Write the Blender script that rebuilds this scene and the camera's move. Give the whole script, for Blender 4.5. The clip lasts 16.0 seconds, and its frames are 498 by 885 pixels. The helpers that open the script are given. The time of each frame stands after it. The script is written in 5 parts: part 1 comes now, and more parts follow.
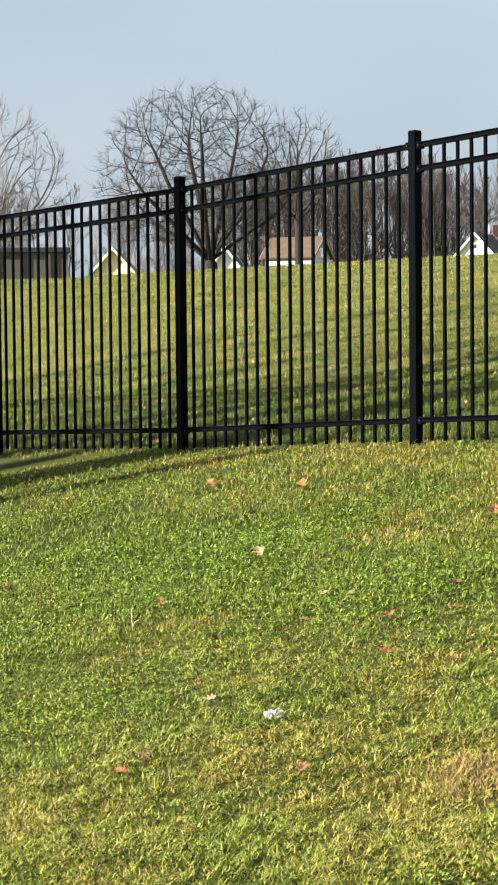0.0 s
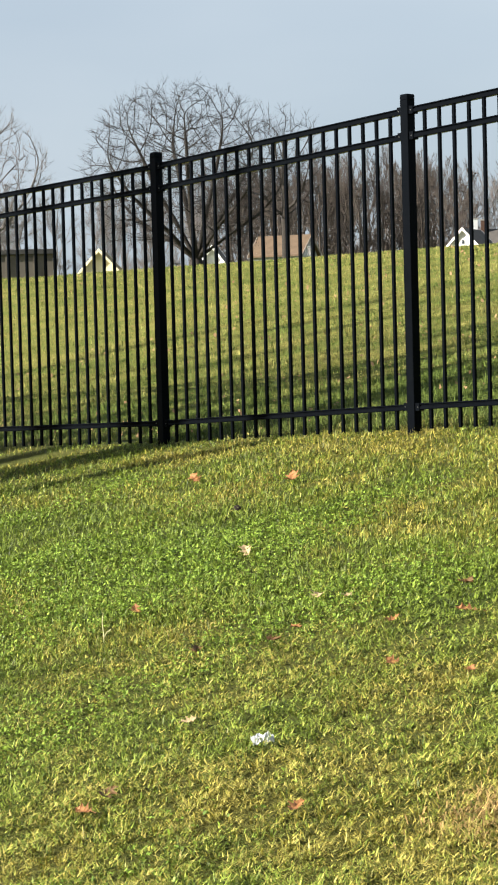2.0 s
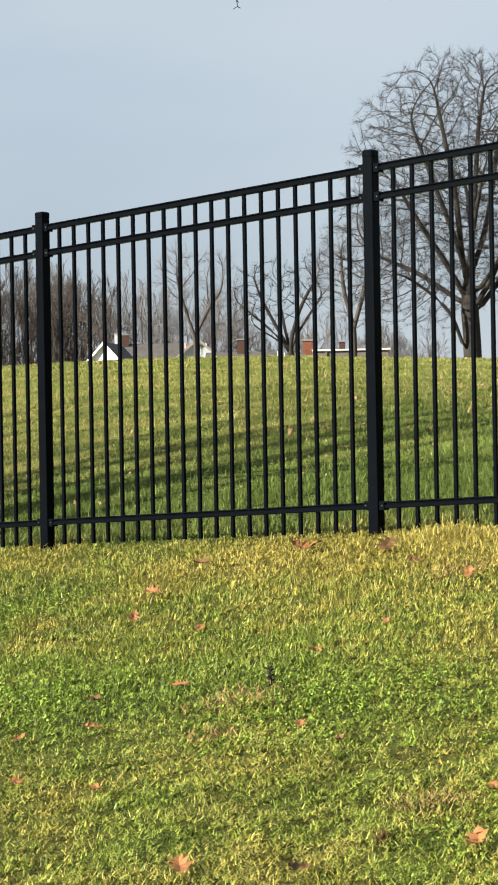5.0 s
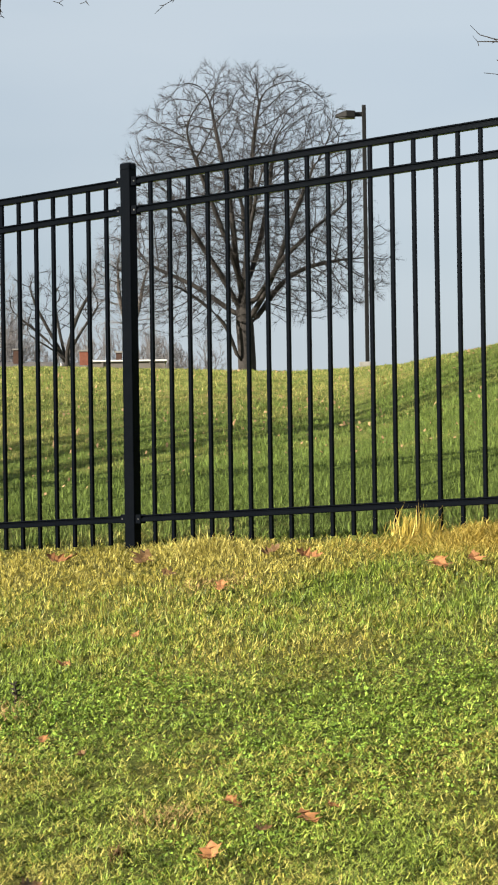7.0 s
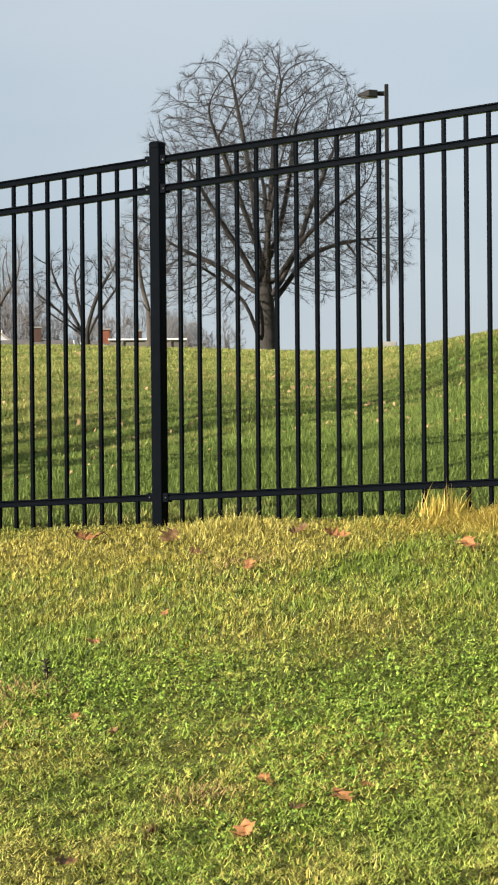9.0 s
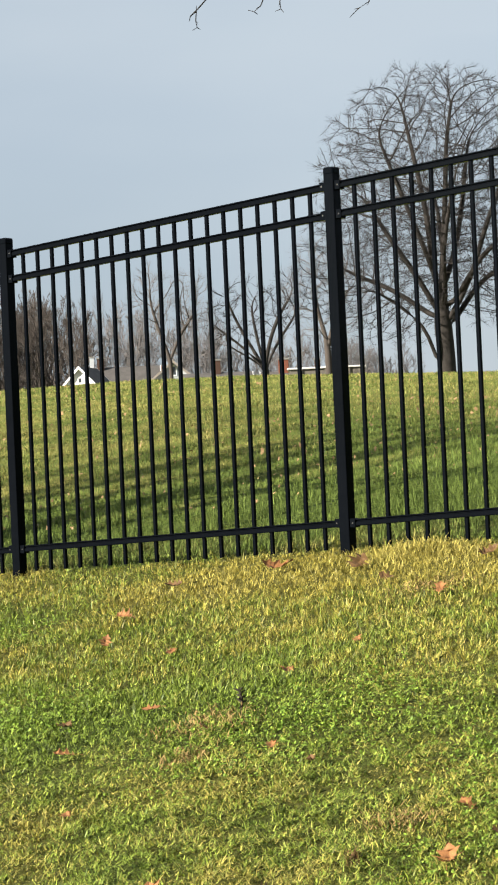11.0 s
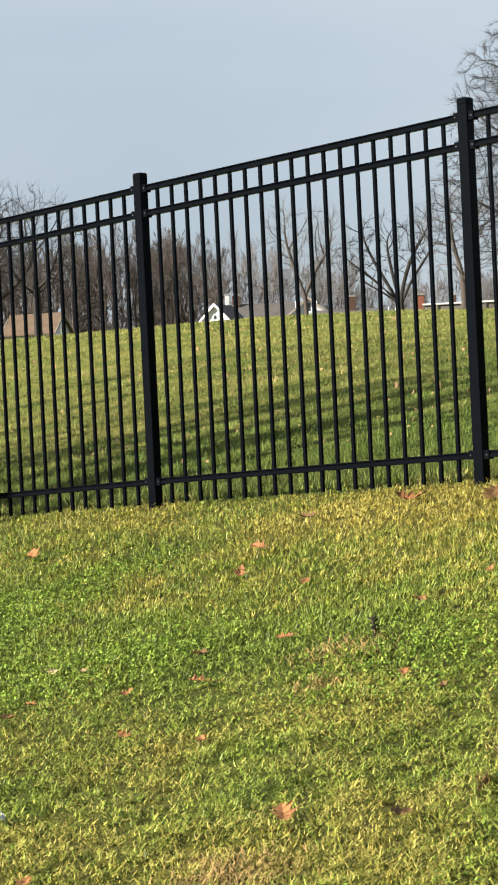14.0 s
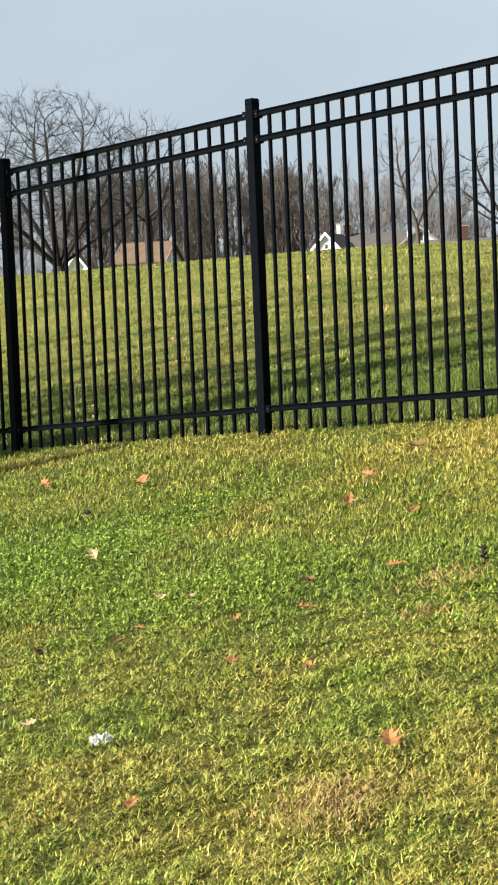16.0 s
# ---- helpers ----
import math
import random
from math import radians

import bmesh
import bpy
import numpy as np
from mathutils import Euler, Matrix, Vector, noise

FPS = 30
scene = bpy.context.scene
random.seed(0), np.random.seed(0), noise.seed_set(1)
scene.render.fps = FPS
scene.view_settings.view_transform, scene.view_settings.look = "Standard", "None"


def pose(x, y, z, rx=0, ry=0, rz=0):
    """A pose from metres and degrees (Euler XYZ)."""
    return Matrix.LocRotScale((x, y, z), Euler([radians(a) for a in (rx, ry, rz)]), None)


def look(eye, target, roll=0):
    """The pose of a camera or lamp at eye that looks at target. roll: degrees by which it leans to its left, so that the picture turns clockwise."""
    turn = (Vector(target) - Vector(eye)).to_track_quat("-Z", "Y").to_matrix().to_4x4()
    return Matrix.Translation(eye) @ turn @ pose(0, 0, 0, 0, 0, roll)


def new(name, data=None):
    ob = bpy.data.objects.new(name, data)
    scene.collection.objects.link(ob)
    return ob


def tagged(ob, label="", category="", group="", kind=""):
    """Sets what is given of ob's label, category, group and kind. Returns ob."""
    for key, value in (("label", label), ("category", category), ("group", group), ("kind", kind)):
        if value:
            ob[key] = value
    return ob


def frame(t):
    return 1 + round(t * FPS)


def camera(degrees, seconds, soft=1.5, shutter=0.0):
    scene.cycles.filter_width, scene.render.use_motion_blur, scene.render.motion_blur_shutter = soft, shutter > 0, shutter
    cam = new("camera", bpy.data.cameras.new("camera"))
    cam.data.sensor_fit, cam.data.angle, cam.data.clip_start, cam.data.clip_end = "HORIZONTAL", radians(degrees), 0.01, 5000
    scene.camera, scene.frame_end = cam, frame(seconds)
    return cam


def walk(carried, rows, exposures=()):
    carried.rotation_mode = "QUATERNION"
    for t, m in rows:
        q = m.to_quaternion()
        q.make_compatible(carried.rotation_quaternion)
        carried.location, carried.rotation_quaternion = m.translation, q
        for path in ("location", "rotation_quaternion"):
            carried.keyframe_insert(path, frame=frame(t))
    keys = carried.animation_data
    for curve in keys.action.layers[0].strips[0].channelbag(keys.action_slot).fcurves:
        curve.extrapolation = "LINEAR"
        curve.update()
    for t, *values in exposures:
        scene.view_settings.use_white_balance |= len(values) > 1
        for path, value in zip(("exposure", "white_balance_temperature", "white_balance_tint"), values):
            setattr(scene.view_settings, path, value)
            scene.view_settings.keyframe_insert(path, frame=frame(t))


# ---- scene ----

# ================= camera and walk =================
cam = camera(13.97, 16.0, soft=2.0)
# seconds, place, and turn in degrees
PATH = [
    (0, 0.032, -0.921, 1.675, 87.145, 0.548, 8.566),
    (0.1, 0.032, -0.921, 1.675, 87.462, 0.548, 8.376),
    (0.2, -0.070, -0.022, 1.582, 88.187, 1.119, 8.189),
    (0.3, -0.070, -0.022, 1.582, 88.197, 1.119, 8.189),
    (0.5, -0.070, -0.022, 1.582, 88.357, 1.119, 8.189),
    (1, -0.074, -0.016, 1.580, 88.233, 1.271, 8.146),
    (1.5, -0.077, -0.002, 1.571, 87.636, 1.460, 8.287),
    (2, -0.078, 0.021, 1.570, 87.163, 1.541, 8.260),
    (2.5, -0.066, 0.035, 1.566, 87.074, 1.433, 7.468),
    (3, -0.050, 0.037, 1.570, 87.377, 1.289, 5.818),
    (3.5, -0.037, 0.036, 1.574, 88.034, 1.180, 3.702),
    (4, -0.036, 0.026, 1.581, 88.827, 1.068, 1.582),
    (4.5, -0.037, 0.007, 1.582, 89.560, 1.052, -0.185),
    (5, -0.030, -0.004, 1.587, 90.120, 0.991, -1.822),
    (5.2, -0.030, -0.006, 1.585, 90.300, 0.913, -2.522),
    (6.25, 0.021, -0.008, 1.593, 90.500, 0.868, -6.143),
    (7.3, 0.088, -0.010, 1.600, 90.188, 0.823, -8.584),
    (7.5, 0.087, -0.016, 1.601, 90.089, 0.803, -8.767),
    (8, 0.060, -0.012, 1.601, 89.869, 0.612, -8.900),
    (8.5, 0.049, -0.005, 1.598, 89.700, 0.523, -8.486),
    (9, 0.034, -0.006, 1.598, 89.749, 0.473, -7.555),
    (9.5, 0.023, 0.006, 1.593, 90.099, 0.857, -6.089),
    (10, 0.019, 0.026, 1.598, 90.583, 1.456, -4.332),
    (10.2, 0.019, 0.036, 1.598, 90.749, 1.710, -3.627),
    (11.25, 0.023, 0.016, 1.582, 90.550, 2.700, -2.324),
    (12.3, 0.027, -0.004, 1.565, 89.610, 3.086, -2.624),
    (12.5, 0.025, -0.011, 1.567, 89.442, 3.023, -2.702),
    (13, 0.029, -0.014, 1.568, 89.181, 2.975, -2.315),
    (13.5, 0.033, -0.026, 1.565, 89.123, 2.895, -0.872),
    (14, 0.029, -0.029, 1.564, 89.060, 2.769, 1.398),
    (14.5, 0.021, -0.018, 1.560, 88.789, 2.663, 3.640),
    (15, 0.021, -0.011, 1.559, 88.333, 2.500, 4.978),
    (15.5, 0.025, -0.007, 1.555, 87.745, 2.430, 5.146),
    (16, 0.028, -0.010, 1.552, 87.213, 2.355, 4.508),
]
walk(cam, [(t, pose(*row)) for t, *row in PATH], [(0, 2.03), (3.0, 2.02), (4.5, 1.93), (8.5, 1.88), (12.5, 1.88), (14, 1.92), (16, 2.03)])

# ================= sun, sky, exposure =================
SUN_AZ, SUN_EL = 205.0, 24.0      # where the sun stands: degrees from +x, and above the horizon
sun_dir = Vector((math.cos(radians(SUN_AZ)) * math.cos(radians(SUN_EL)),
                  math.sin(radians(SUN_AZ)) * math.cos(radians(SUN_EL)), math.sin(radians(SUN_EL))))
sun_data = bpy.data.lights.new("sun", "SUN")
sun_data.energy, sun_data.angle, sun_data.color = 5.0, radians(0.7), (1.0, 0.92, 0.77)
sun = new("sun", sun_data)
sun.matrix_world = look(sun_dir * 60, (0, 0, 0))

world = bpy.data.worlds.new("sky")
scene.world = world
world.use_nodes = True
wn, wl = world.node_tree.nodes, world.node_tree.links
wn.clear()
sky = wn.new("ShaderNodeTexSky")
sky.sky_type, sky.sun_disc = "NISHITA", False
sky.sun_elevation = radians(SUN_EL)
sky.sun_rotation = radians(90 - SUN_AZ)
sky.dust_density, sky.air_density, sky.ozone_density = 3.0, 1.0, 1.0
wtc = wn.new("ShaderNodeTexCoord")
cloud = wn.new("ShaderNodeTexNoise")
cloud.inputs["Scale"].default_value, cloud.inputs["Detail"].default_value, cloud.inputs["Roughness"].default_value = 2.6, 4.0, 0.45
cmap = wn.new("ShaderNodeMapping")
cmap.inputs["Scale"].default_value = (1.0, 1.0, 3.0)
wl.new(wtc.outputs["Generated"], cmap.inputs["Vector"])
wl.new(cmap.outputs["Vector"], cloud.inputs["Vector"])
cramp = wn.new("ShaderNodeMapRange")
cramp.inputs["From Min"].default_value, cramp.inputs["From Max"].default_value = 0.3, 0.7
cramp.inputs["To Min"].default_value, cramp.inputs["To Max"].default_value = 0.80, 0.92
wl.new(cloud.outputs["Fac"], cramp.inputs["Value"])
veil = wn.new("ShaderNodeMix")
veil.data_type = "RGBA"
tones = wn.new("ShaderNodeValToRGB")                     # thin high cloud, thicker and thinner
tones.color_ramp.elements[0].position, tones.color_ramp.elements[0].color = 0.34, (2.15, 2.55, 2.98, 1)
tones.color_ramp.elements[1].position, tones.color_ramp.elements[1].color = 0.66, (2.74, 3.10, 3.42, 1)
apart = wn.new("ShaderNodeSeparateXYZ")                  # brighter towards the right
wl.new(wtc.outputs["Generated"], apart.inputs[0])
slant = wn.new("ShaderNodeMath")
slant.operation = "MULTIPLY_ADD"
slant.inputs[1].default_value = 0.55
wl.new(apart.outputs["X"], slant.inputs[0])
wl.new(cloud.outputs["Fac"], slant.inputs[2])
wl.new(slant.outputs["Value"], tones.inputs["Fac"])
wl.new(tones.outputs["Color"], veil.inputs["B"])
wl.new(cramp.outputs["Result"], veil.inputs["Factor"])
wl.new(sky.outputs["Color"], veil.inputs["A"])
back = wn.new("ShaderNodeBackground")
back.inputs["Strength"].default_value = 0.058
wl.new(veil.outputs["Result"], back.inputs["Color"])
wout = wn.new("ShaderNodeOutputWorld")
wl.new(back.outputs["Background"], wout.inputs["Surface"])

# ================= helpers =================
RNG = np.random.default_rng(7)


def mesh_from(name, verts, faces, smooth=False):
    me = bpy.data.meshes.new(name)
    me.from_pydata([tuple(v) for v in verts], [], faces)
    if smooth:
        me.shade_smooth()
    me.update()
    return me


def mesh_arrays(name, verts, corners, sizes):
    """A mesh from numpy arrays: vertices, the corners of all faces in a row, and each face's number of corners."""
    me = bpy.data.meshes.new(name)
    me.vertices.add(len(verts))
    me.vertices.foreach_set("co", np.asarray(verts, np.float32).ravel())
    me.loops.add(len(corners))
    me.loops.foreach_set("vertex_index", np.asarray(corners, np.int32))
    me.polygons.add(len(sizes))
    starts = np.concatenate([[0], np.cumsum(sizes)[:-1]])
    me.polygons.foreach_set("loop_start", np.asarray(starts, np.int32))
    me.update(calc_edges=True)
    return me


def part(name, bm, material, parent, label=""):
    """Links a bmesh, or a mesh, as one mesh object under a thing or a part."""
    if isinstance(bm, bmesh.types.BMesh):
        me = bpy.data.meshes.new(name)
        bm.to_mesh(me)
        bm.free()
    else:
        me = bm
    if material and not me.materials:
        me.materials.append(material)
    ob = new(name, me)
    ob.parent = parent
    if label:
        ob["label"] = label
    return ob


def empty(name, m=None):
    ob = new(name)
    ob.empty_display_size = 0.2
    if m is not None:
        ob.matrix_world = m
    return ob


def box(bm, x0, y0, z0, x1, y1, z1, bevel=0.0):
    r = bmesh.ops.create_cube(bm, size=1.0, matrix=Matrix.LocRotScale(((x0 + x1) / 2, (y0 + y1) / 2, (z0 + z1) / 2), None, (x1 - x0, y1 - y0, z1 - z0)))
    if bevel:
        edges = list({e for v in r["verts"] for e in v.link_edges})
        bmesh.ops.bevel(bm, geom=edges, offset=bevel, segments=2, affect="EDGES", profile=0.5)
    return bm


def at(az, r, z=0.0):
    """A place by its direction from the standpoint (degrees, left is positive) and distance."""
    return Vector((-r * math.sin(radians(az)), r * math.cos(radians(az)), z))


def up(el, r):
    """The height that is seen at an elevation of el degrees at distance r."""
    return EYE + r * math.tan(radians(el))


# ================= the lie of the land =================
EYE = 1.55
CREST = [(-40, 4.6), (-22, 4.2), (-15.56, 3.15), (-14.89, 3.00), (-13.63, 2.78), (-12.52, 2.55), (-11.1, 2.47), (-9.5, 2.40), (-7.9, 2.45), (-4.74, 2.55),
         (-2.7, 2.62), (-1, 2.62), (1, 2.61), (3, 2.54), (4.7, 2.46), (8.1, 2.31), (11.3, 2.17), (14.4, 2.00), (22, 1.85), (40, 1.7)]
CREST_AZ, CREST_EL = np.array(CREST).T
FENCE_AT, FENCE_TURN = Vector((-0.857, 12.191, 0.99)), -41.34
STEP = 2.43                       # from post to post
RISES = {-5: 0.09, -4: 0.09, -3: 0.09, -2: 0.085, -1: 0.13, 0: 0.1135, 1: 0.1135, 2: 0.1135, 3: 0.1135, 4: 0.1135}
FN = np.array([0.661, 0.751])    # across the fence, away from the standpoint
FA = np.array([0.751, -0.661])   # along it, towards its near end


def behind_fence(x, y):
    return (x - FENCE_AT.x) * FN[0] + (y - FENCE_AT.y) * FN[1]


def height(x, y):
    """Ground height: a slope up to the fence, then a rounded mound whose crest hides the far ground."""
    x, y = np.asarray(x, float), np.asarray(y, float)
    near = 0.141 * x + 0.091 * y
    near = np.where(near > 0, 10 * np.tanh(near / 10), 4 * np.tanh(near / 4))
    r = np.hypot(x, y)
    az = np.degrees(np.arctan2(-x, np.maximum(y, 1e-3)))
    top = np.interp(az, [-17, -14, -11.5], [26, 35, 48])          # the crest comes nearer towards the right
    far = EYE + r * np.tan(np.radians(np.interp(az, CREST_AZ, CREST_EL) - 0.06)) - 0.0008 * (r - top) ** 2          # its grass makes up the rest
    far = np.where(r > 48, np.maximum(far, 3.2), far)
    s = np.clip((behind_fence(x, y) - 1) / 15, 0, 1)
    s = s * s * (3 - 2 * s)
    dips = 0.010 * (np.sin(1.9 * x + 0.6 * y) * np.sin(1.3 * y - 0.7 * x + 1.0) + 0.7 * np.sin(4.1 * x + 2.2 * y) * np.sin(3.4 * y - 1.6 * x))
    return near + (far - near) * s + dips * (r < 45)


def gz(x, y):
    return float(height(x, y))


# ================= materials =================
def material(name, rough=0.6, metal=0.0, spec=0.5):
    m = bpy.data.materials.new(name)
    m.use_nodes = True
    n, l = m.node_tree.nodes, m.node_tree.links
    b = n["Principled BSDF"]
    b.inputs["Roughness"].default_value, b.inputs["Metallic"].default_value = rough, metal
    b.inputs["Specular IOR Level"].default_value = spec
    return m, n, l, b


def ramp(n, stops):
    r = n.new("ShaderNodeValToRGB")
    el = r.color_ramp.elements
    while len(el) < len(stops):
        el.new(0.5)
    for e, (p, c) in zip(el, stops):
        e.position, e.color = p, (*c, 1)
    return r


def noise_tex(n, l, coords, scale, detail=4, rough=0.55):
    t = n.new("ShaderNodeTexNoise")
    t.inputs["Scale"].default_value, t.inputs["Detail"].default_value, t.inputs["Roughness"].default_value = scale, detail, rough
    l.new(coords, t.inputs["Vector"])
    return t.outputs["Fac"]


def mixed(n, l, fac, a, b, mode="MIX"):
    m = n.new("ShaderNodeMix")
    m.data_type, m.blend_type = "RGBA", mode
    for key, v in (("Factor", fac), ("A", a), ("B", b)):
        if isinstance(v, (int, float)):
            m.inputs[key].default_value = v
        elif isinstance(v, tuple):
            m.inputs[key].default_value = (*v, 1)
        else:
            l.new(v, m.inputs[key])
    return m.outputs["Result"]


def mathn(n, l, op, a, b=0.0, c=0.0, clamp=False):
    m = n.new("ShaderNodeMath")
    m.operation, m.use_clamp = op, clamp
    for i, v in enumerate((a, b, c)):
        if isinstance(v, (int, float)):
            m.inputs[i].default_value = v
        else:
            l.new(v, m.inputs[i])
    return m.outputs["Value"]


def bump(n, l, b, fac, strength=0.3, dist=0.01):
    k = n.new("ShaderNodeBump")
    k.inputs["Strength"].default_value, k.inputs["Distance"].default_value = strength, dist
    l.new(fac, k.inputs["Height"])
    l.new(k.outputs["Normal"], b.inputs["Normal"])


def plain(name, dark, light, scale=6.0, rough=0.7, metal=0.0, spec=0.5, bumps=0.15):
    """Two tones in two sizes of noise, with fine relief."""
    m, n, l, b = material(name, rough, metal, spec)
    co = n.new("ShaderNodeTexCoord").outputs["Object"]
    big, fine = noise_tex(n, l, co, scale), noise_tex(n, l, co, scale * 9)
    r = ramp(n, [(0.3, dark), (0.7, light)])
    l.new(mathn(n, l, "ADD", mathn(n, l, "MULTIPLY", big, 0.6), mathn(n, l, "MULTIPLY", fine, 0.4)), r.inputs["Fac"])
    l.new(r.outputs["Color"], b.inputs["Base Color"])
    if bumps:
        bump(n, l, b, fine, bumps, 0.01)
    return m


def dryness(n, l):
    """How dry the turf is at a place, 0 to 1: patches of two sizes, and a parched strip along the fence."""
    pos = n.new("ShaderNodeNewGeometry").outputs["Position"]
    flat = n.new("ShaderNodeVectorMath")
    flat.operation = "MULTIPLY"
    flat.inputs[1].default_value = (1, 1, 0)
    l.new(pos, flat.inputs[0])
    co = flat.outputs["Vector"]
    patches = noise_tex(n, l, co, 0.75, 3, 0.6)
    spots = noise_tex(n, l, co, 3.2, 2, 0.5)
    dot = n.new("ShaderNodeVectorMath")
    dot.operation = "DOT_PRODUCT"
    dot.inputs[1].default_value = (0.661, 0.751, 0)
    l.new(co, dot.inputs[0])
    strip = n.new("ShaderNodeFloatCurve")
    across = mathn(n, l, "DIVIDE", mathn(n, l, "SUBTRACT", dot.outputs["Value"], 2.0), 10.0, clamp=True)
    cv = strip.mapping.curves[0]
    pts = [(0.0, 0.62), (0.14, 0.54), (0.27, 0.40), (0.40, 0.24), (0.51, 0.38), (0.60, 0.40), (0.66, 0.33), (0.72, 0.28), (0.86, 0.36), (1.0, 0.50)]
    cv.points[0].location, cv.points[1].location = pts[0], pts[-1]
    for p in pts[1:-1]:
        cv.points.new(*p)
    strip.mapping.update()
    l.new(across, strip.inputs["Value"])
    # drier along the nearer stretch of the fence
    run = n.new("ShaderNodeVectorMath")
    run.operation = "DOT_PRODUCT"
    run.inputs[1].default_value = (0.751, -0.661, 0)
    l.new(co, run.inputs[0])
    along = mathn(n, l, "DIVIDE", mathn(n, l, "ADD", run.outputs["Value"], 10.5), 5.0, clamp=True)
    near_it = n.new("ShaderNodeFloatCurve")
    cw = near_it.mapping.curves[0]
    cw.points[0].location, cw.points[1].location = (0.0, 0.0), (1.0, 0.0)
    for q in ((0.42, 0.0), (0.53, 0.18), (0.60, 0.75), (0.645, 1.0), (0.675, 0.3), (0.72, 0.0)):
        cw.points.new(*q)
    near_it.mapping.update()
    l.new(across, near_it.inputs["Value"])
    ends = mathn(n, l, "ADD", mathn(n, l, "MULTIPLY", mathn(n, l, "SUBTRACT", -4.3, run.outputs["Value"], clamp=True), 0.8), 0.2)          # it gives out towards the near end
    extra = mathn(n, l, "MULTIPLY", mathn(n, l, "MULTIPLY", mathn(n, l, "MULTIPLY", along, ends), near_it.outputs["Value"]), 0.62)
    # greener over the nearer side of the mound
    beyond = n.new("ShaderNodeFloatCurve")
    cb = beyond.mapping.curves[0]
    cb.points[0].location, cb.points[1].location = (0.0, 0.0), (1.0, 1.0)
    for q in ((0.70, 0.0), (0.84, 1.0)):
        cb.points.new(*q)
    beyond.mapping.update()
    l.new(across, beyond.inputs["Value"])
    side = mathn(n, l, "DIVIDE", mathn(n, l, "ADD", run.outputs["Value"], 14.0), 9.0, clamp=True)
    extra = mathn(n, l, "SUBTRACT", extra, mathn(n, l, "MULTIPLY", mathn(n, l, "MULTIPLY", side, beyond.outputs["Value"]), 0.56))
    apart = n.new("ShaderNodeSeparateXYZ")                   # lusher towards the shaded side of the lawn
    l.new(pos, apart.inputs[0])
    lush = mathn(n, l, "MULTIPLY", mathn(n, l, "SUBTRACT", 1.0, mathn(n, l, "DIVIDE", mathn(n, l, "ADD", apart.outputs["X"], 2.0), 3.0, clamp=True)), 0.14)
    before = mathn(n, l, "MULTIPLY", mathn(n, l, "SUBTRACT", 1.0, beyond.outputs["Value"]), mathn(n, l, "SUBTRACT", 1.0, near_it.outputs["Value"]))
    extra = mathn(n, l, "SUBTRACT", extra, mathn(n, l, "MULTIPLY", lush, before))
    a = mathn(n, l, "ADD", extra, mathn(n, l, "MULTIPLY", mathn(n, l, "SUBTRACT", patches, 0.5), 1.5))
    c = mathn(n, l, "MULTIPLY", mathn(n, l, "SUBTRACT", spots, 0.5), 0.9)
    return mathn(n, l, "ADD", mathn(n, l, "ADD", a, c), strip.outputs["Value"], clamp=True), co, beyond.outputs["Value"]


def turf_material():
    m, n, l, b = material("turf_soil", 0.95, 0, 0.1)
    dry, co, beyond = dryness(n, l)
    fine = noise_tex(n, l, co, 60, 4, 0.7)
    mid = noise_tex(n, l, co, 9, 3, 0.6)
    g = ramp(n, [(0.3, (0.010, 0.016, 0.003)), (0.75, (0.062, 0.090, 0.014))])
    l.new(fine, g.inputs["Fac"])
    d = ramp(n, [(0.3, (0.036, 0.033, 0.008)), (0.75, (0.19, 0.170, 0.040))])
    l.new(fine, d.inputs["Fac"])
    c = mixed(n, l, dry, g.outputs["Color"], d.outputs["Color"])
    c = mixed(n, l, mathn(n, l, "MULTIPLY", mid, 0.35), c, (0.05, 0.055, 0.015))
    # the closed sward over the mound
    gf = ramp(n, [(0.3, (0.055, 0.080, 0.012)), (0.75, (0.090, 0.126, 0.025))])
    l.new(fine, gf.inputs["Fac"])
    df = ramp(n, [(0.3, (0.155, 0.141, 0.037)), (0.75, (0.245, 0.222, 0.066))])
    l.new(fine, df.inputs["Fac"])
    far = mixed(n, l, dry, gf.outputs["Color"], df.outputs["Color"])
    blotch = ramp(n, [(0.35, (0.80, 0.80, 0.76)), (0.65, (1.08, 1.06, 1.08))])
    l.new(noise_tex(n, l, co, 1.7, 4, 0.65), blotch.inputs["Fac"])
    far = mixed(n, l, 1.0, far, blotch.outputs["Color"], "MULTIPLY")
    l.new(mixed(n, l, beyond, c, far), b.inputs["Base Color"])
    bump(n, l, b, fine, 0.9, 0.03)
    return m


